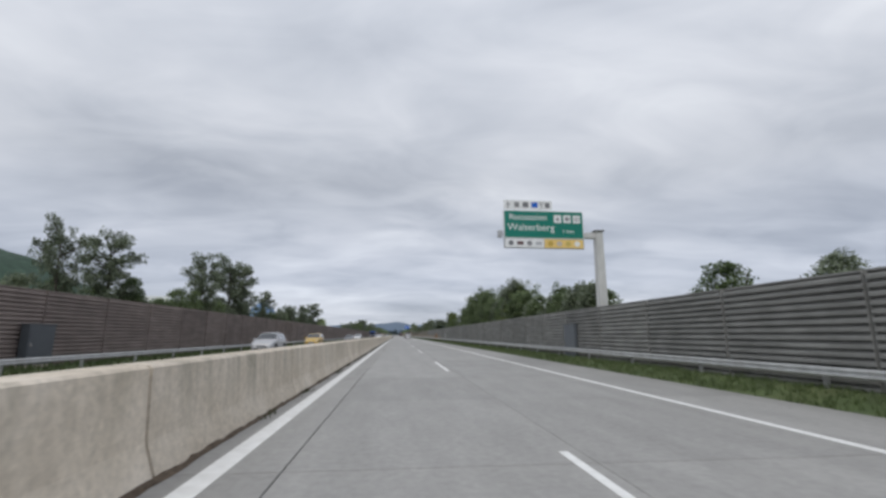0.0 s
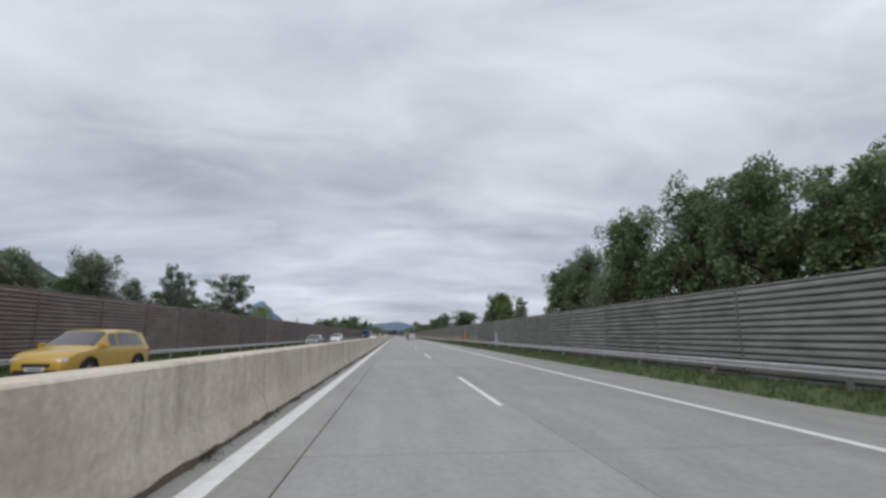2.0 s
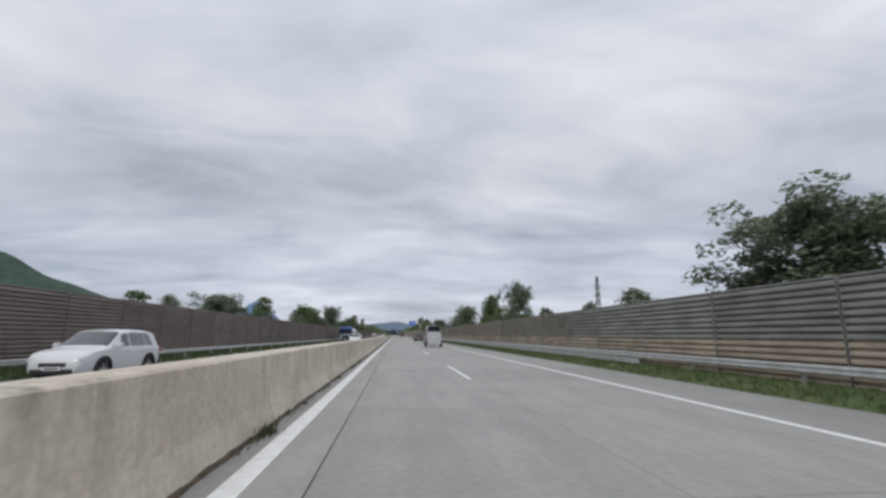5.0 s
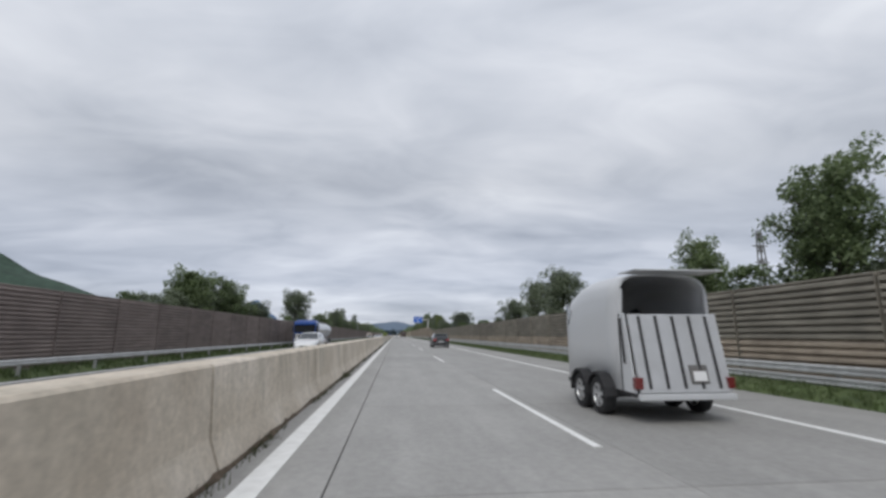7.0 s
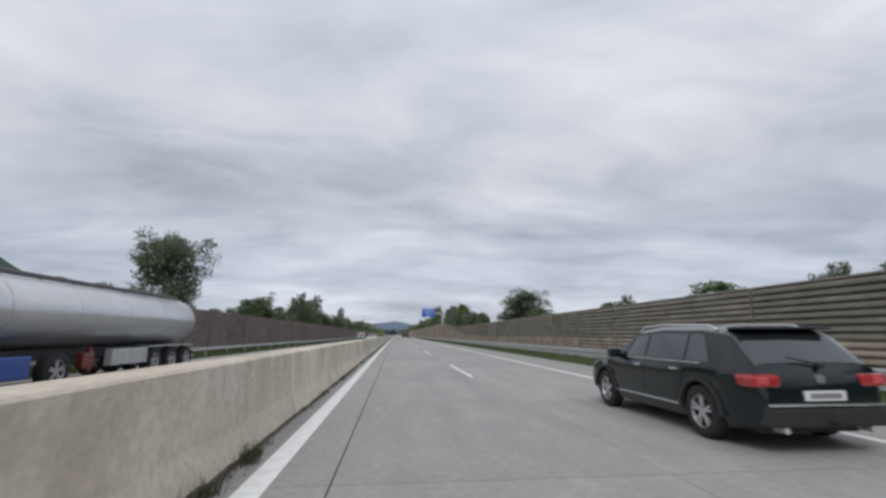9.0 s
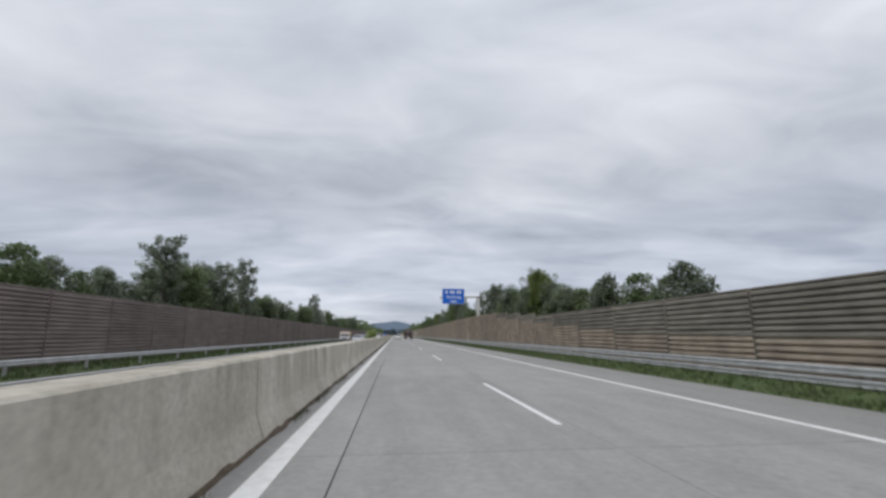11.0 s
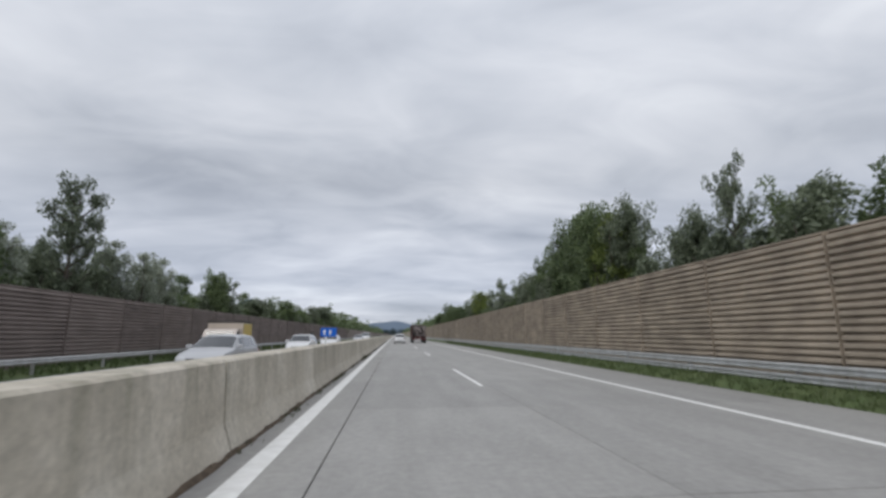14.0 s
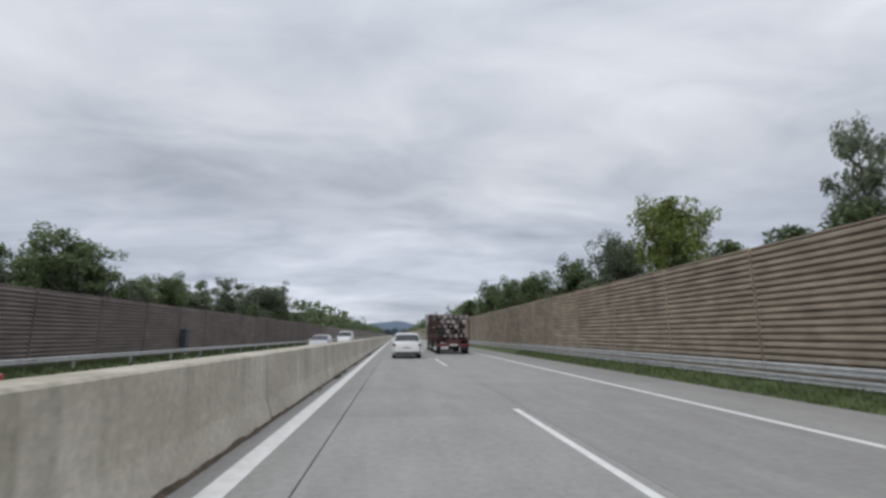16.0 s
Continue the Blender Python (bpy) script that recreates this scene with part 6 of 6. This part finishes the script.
CAB_BLUEGREY = material("blue_grey_cabinet_paint", (0.115, 0.13, 0.145), 0.5, vary=0.08, scale=3)
CAB_PALE = material("pale_grey_cabinet_paint", (0.40, 0.40, 0.40), 0.5, vary=0.08, scale=3)
CAB_CREAM = material("cream_cabinet_paint", (0.50, 0.45, 0.36), 0.5, vary=0.08, scale=3)
CAB_DARK = material("dark_grey_cabinet_paint", (0.075, 0.085, 0.095), 0.5, vary=0.1, scale=3)
ORANGE = material("faded_orange_steel_paint", (0.62, 0.24, 0.06), 0.5, vary=0.12, scale=3)
cabinet("equipment_cabinet", 9.07, 23.35, 1.5, 0.14, 1.95, CAB_BLUEGREY, "blue-grey steel equipment cabinet before the noise barrier")
cabinet("equipment_cabinet", 9.07, 85.9, 0.7, 0.14, 1.62, CAB_PALE, "pale grey steel equipment cabinet before the noise barrier")
cabinet("equipment_cabinet", 9.07, 304.4, 0.72, 0.14, 1.72, CAB_CREAM, "cream steel equipment cabinet before the noise barrier")
cabinet("equipment_cabinet", -13.95, 19.5, 1.35, 0.30, 1.62, CAB_DARK, "dark grey steel equipment cabinet before the far noise barrier", 0.1, 180)
cabinet("equipment_cabinet", -13.95, 388.4, 0.5, 0.30, 1.55, CAB_DARK, "slim dark grey steel cabinet before the far noise barrier", 0.1, 180)


def orange_frame():
    root = tagged(new("orange_frame"), "brown steel frame with an orange end before the noise barrier", "steel frame")
    dull = material("weathered_brown_grey_steel", (0.20, 0.15, 0.12), 0.7, vary=0.25, scale=5)
    for yy, mat in ((-1.1, ORANGE), (-0.62, ORANGE), (1.1, dull)):
        part("upright", boxed(-0.05, 0.05, yy - 0.05, yy + 0.05, -0.1, 1.72, bevel=0.01), mat, root, "weathered brown upright" if mat is dull else "")
    part("top_rail", boxed(-0.03, 0.03, -0.56, 1.04, 1.62, 1.68, bevel=0.008), dull, root, "weathered brown top rail")
    part("head_plate", boxed(-0.055, 0.055, -1.04, -0.68, 1.58, 1.74, bevel=0.01), ORANGE, root)
    part("end_panel", boxed(-0.03, 0.03, -1.04, -0.68, 0.35, 1.57, bevel=0.008), ORANGE, root, "orange steel end panel")
    brace = bmesh.new()
    tube(brace, (0, -0.55, 1.58), (0, 0.1, 0.1), 0.025, seg=8)
    part("brace", brace, dull, root, "weathered brown brace")
    root.matrix_basis = pose(9.0, 105.5, -0.1)


orange_frame()


# ================= things beyond the walls =================
def lattice_mast(x, y, height):
    root = tagged(new("lattice_mast"), "dark steel lattice mast beyond the noise barrier", "mast")
    def leg(z):
        return 0.62 - 0.45 * z / height
    corners = [(1, 1), (1, -1), (-1, -1), (-1, 1)]
    for sx, sy in corners:
        bm = bmesh.new()
        tube(bm, (sx * leg(0), sy * leg(0), 0), (sx * leg(height), sy * leg(height), height), 0.07, seg=6)
        part("leg", bm, POST_STEEL, root)
    n = 9
    for k in range(n):
        z0, z1 = height * k / n, height * (k + 1) / n
        for (ax, ay), (bx, by) in zip(corners, corners[1:] + corners[:1]):
            for (px, py), (qx, qy) in (((ax, ay), (bx, by)), ((bx, by), (ax, ay))):
                bm = bmesh.new()
                tube(bm, (px * leg(z0), py * leg(z0), z0), (qx * leg(z1), qy * leg(z1), z1), 0.035, seg=5)
                part("brace", bm, POST_STEEL, root)
    for z in (height * 0.72, height * 0.86):
        part("cross_arm", boxed(-0.95, 0.95, -0.06, 0.06, z, z + 0.12), POST_STEEL, root)
    root.matrix_basis = pose(x, y, -0.5)


lattice_mast(43, 205, 14.3)
lattice_mast(-60, 330, 12.0)


PALE_RENDER = material("pale_render", (0.62, 0.61, 0.59), 0.8, vary=0.08, scale=1.5)
DARK_FELT = material("dark_roofing_felt", (0.035, 0.035, 0.037), 0.9, vary=0.25, scale=2)


def flat_roof_house(x, y):
    root = tagged(new("house"), "low pale building with a white flat roof beyond the noise barrier", "building")
    part("wall", boxed(-6, 6, -7, 7, 0, 6.89), PALE_RENDER, root)
    part("roof", boxed(-6.5, 6.5, -7.5, 7.5, 6.9, 7.7, bevel=0.05), SIGN_WHITE, root, "white flat roof edge")
    for k in range(5):
        w = part("window", boxed(5.96, 6.03, -6.1 + 2.6 * k, -4.7 + 2.6 * k, 4.4, 5.9, bevel=0.01), SIGN_WHITE, root, "white window frame")
        part("pane", boxed(6.02, 6.045, -6.0 + 2.6 * k, -4.8 + 2.6 * k, 4.5, 5.8), GLASS, w, "dark pane")
    root.matrix_basis = pose(x, y, -0.4)


def shed(x, y):
    """A low shed; x is its wall towards the road, y its middle."""
    root = tagged(new("shed"), "pale shed with a dark flat roof beyond the noise barrier", "building")
    part("wall", boxed(-5.6, 0, -3.3, 3.3, 0, 5.05), PALE_RENDER, root)
    part("roof", boxed(-6.0, 0.4, -3.6, 3.6, 5.06, 5.42, bevel=0.04), DARK_FELT, root, "dark flat roof with overhang")
    part("door", boxed(-0.02, 0.04, -1.2, 1.2, 0.1, 2.6, bevel=0.01), POST_STEEL, root, "dark steel door")
    root.matrix_basis = pose(x, y, -0.4)


flat_roof_house(-42, 82)
shed(-21.9, 61.2)

# bush that leans over the median barrier
def median_bush(x, y, half_x, half_y, height):
    """A broad bush of leafy shoots, full down to the ground, with an uneven rounded top."""
    rng = np.random.default_rng(44)
    root = tagged(new("shrub"), "yellow-green bush growing behind the median barrier", "shrub", "bushes on the median")
    V, F, clumps = [], [], []
    for k in range(26):
        a, rr = rng.uniform(0, 2 * math.pi), rng.uniform(0, 1) ** 0.6
        tx, ty = half_x * rr * math.cos(a), half_y * rr * math.sin(a)
        top = height * math.sqrt(max(0.12, 1 - 0.85 * rr * rr)) * rng.uniform(0.8, 1.0)
        limb(V, F, (tx * 0.4, ty * 0.55, 0), (tx, ty, top * 0.94), 0.022, 0.005, 5)
        for j in range(11):
            f = 0.12 + 0.88 * j / 10
            bx, by = tx * (0.4 + 0.6 * f), ty * (0.55 + 0.45 * f)
            clumps.append((bx + rng.normal(scale=0.14), by + rng.normal(scale=0.2), top * f * 0.94 + rng.normal(scale=0.05), rng.uniform(0.16, 0.32)))
    child(new("stems", mesh_of("stems", V, F, BARK, True)), root)
    lv, lf = scatter_leaves(rng, clumps, 46, 0.062)
    child(new("foliage", mesh_of("foliage", lv, lf, LEAF_GOLD)), root)
    root.matrix_basis = pose(x, y, -0.12)


median_bush(-3.95, 310.3, 0.85, 3.5, 2.5)


# ================= verge grass, weeds and dirt =================
def tufts(name, spots, blade, label, seed, mat=BLADES):
    rng = np.random.default_rng(seed)
    V, F = [], []
    for x, y, z, n, h in spots:
        for _ in range(n):
            a = rng.uniform(0, 2 * math.pi)
            px, py = x + rng.normal(scale=0.05), y + rng.normal(scale=0.05)
            hh = h * rng.uniform(0.5, 1.2)
            lx, ly = math.cos(a) * hh * 0.45, math.sin(a) * hh * 0.45
            wx, wy = -math.sin(a) * blade, math.cos(a) * blade
            i = len(V)
            V += [(px - wx, py - wy, z), (px + wx, py + wy, z), (px + lx, py + ly, z + hh)]
            F.append((i, i + 1, i + 2))
    tagged(new(name, mesh_of(name, V, F, mat)), label, "grass", kind="stuff")


_r = np.random.default_rng(8)
tufts("verge_grass", [(x, y, float(np.interp(x, (8.0, 8.25, 8.6, 8.95), (-0.05, 0.0, 0.13, 0.23))), 5, 0.15) for x, y in zip(8.10 + 1.05 * _r.random(26000), -6 + 396 * _r.random(26000))], 0.014, "green grass of the verge under the guard rail", 1)
tufts("far_verge_grass", [(x, y, float(np.interp(x, (-13.5, -12.95), (0.08, -0.14))), 4, 0.22) for x, y in zip(-12.95 - 1.2 * _r.random(12000), -6 + 430 * _r.random(12000))], 0.035, "green grass along the opposite noise barrier", 2)
weeds = []
for _ in range(330):
    yy = -4 + 400 * _r.random()
    for _k in range(int(3 + 10 * _r.random())):
        weeds.append((-2.19 + 0.07 * _r.random(), yy + _r.normal(scale=0.35), 0.0, 5, 0.04 + 0.07 * _r.random()))
for yy in (118.0, 171.5, 204.4, 206.0, 338.2, 338.6):
    for _k in range(26):
        weeds.append((-2.17 + 0.10 * _r.random(), yy + _r.normal(scale=0.28), 0.0, 7, 0.08 + 0.13 * _r.random()))
tufts("weeds", weeds, 0.007, "small dry weeds at the foot of the barrier", 3, WEED)


def dirt_strip():
    """Uneven grit gathered along the foot of the barrier."""
    rng = np.random.default_rng(12)
    V, F = [], []
    y = -20.0
    prev = None
    while y < 420:
        edge = -2.185 + 0.05 * noise.noise((y * 0.9, 3.1, 0)) + 0.03 * rng.random()
        i = len(V)
        V += [(-2.225, y, 0.03 + 0.05 * rng.random()), (-2.185, y, 0.014 + 0.02 * rng.random()), (max(edge, -2.175), y, 0.001)]
        if prev is not None:
            for j in range(2):
                F.append((prev + j, prev + j + 1, i + j + 1, i + j))
        prev = i
        y += 0.22
    tagged(new("grit", mesh_of("grit", V, F, SOIL)), "dark grit gathered along the barrier foot", "dirt", kind="stuff")


dirt_strip()


# ================= slabs of the carriageway =================
for x0, x1 in COLUMNS:
    slab = mesh_of("slab", *sweep_y([(x0, -0.22), (x1, -0.22), (x1, -0.006), (x1 - 0.006, 0.0), (x0 + 0.006, 0.0), (x0, -0.006)], 0.008, SLAB - 0.008), CONCRETE_ROAD)
    for r in range(SLAB_ROWS):
        child(new("slab", slab), road, pose(0, SLAB_START + SLAB * r, 0))
    for name, y0, y1 in (("slab_stretch", Y_NEAR, SLAB_START - 0.01), ("slab_stretch", SLAB_START + SLAB * SLAB_ROWS + 0.01, Y_FAR)):
        s = child(new(name, mesh_of(name, *sweep_y([(x0, -0.22), (x1, -0.22), (x1, 0.0), (x0, 0.0)], y0, y1), CONCRETE_ROAD)), road)
        s["kind"] = "stuff"
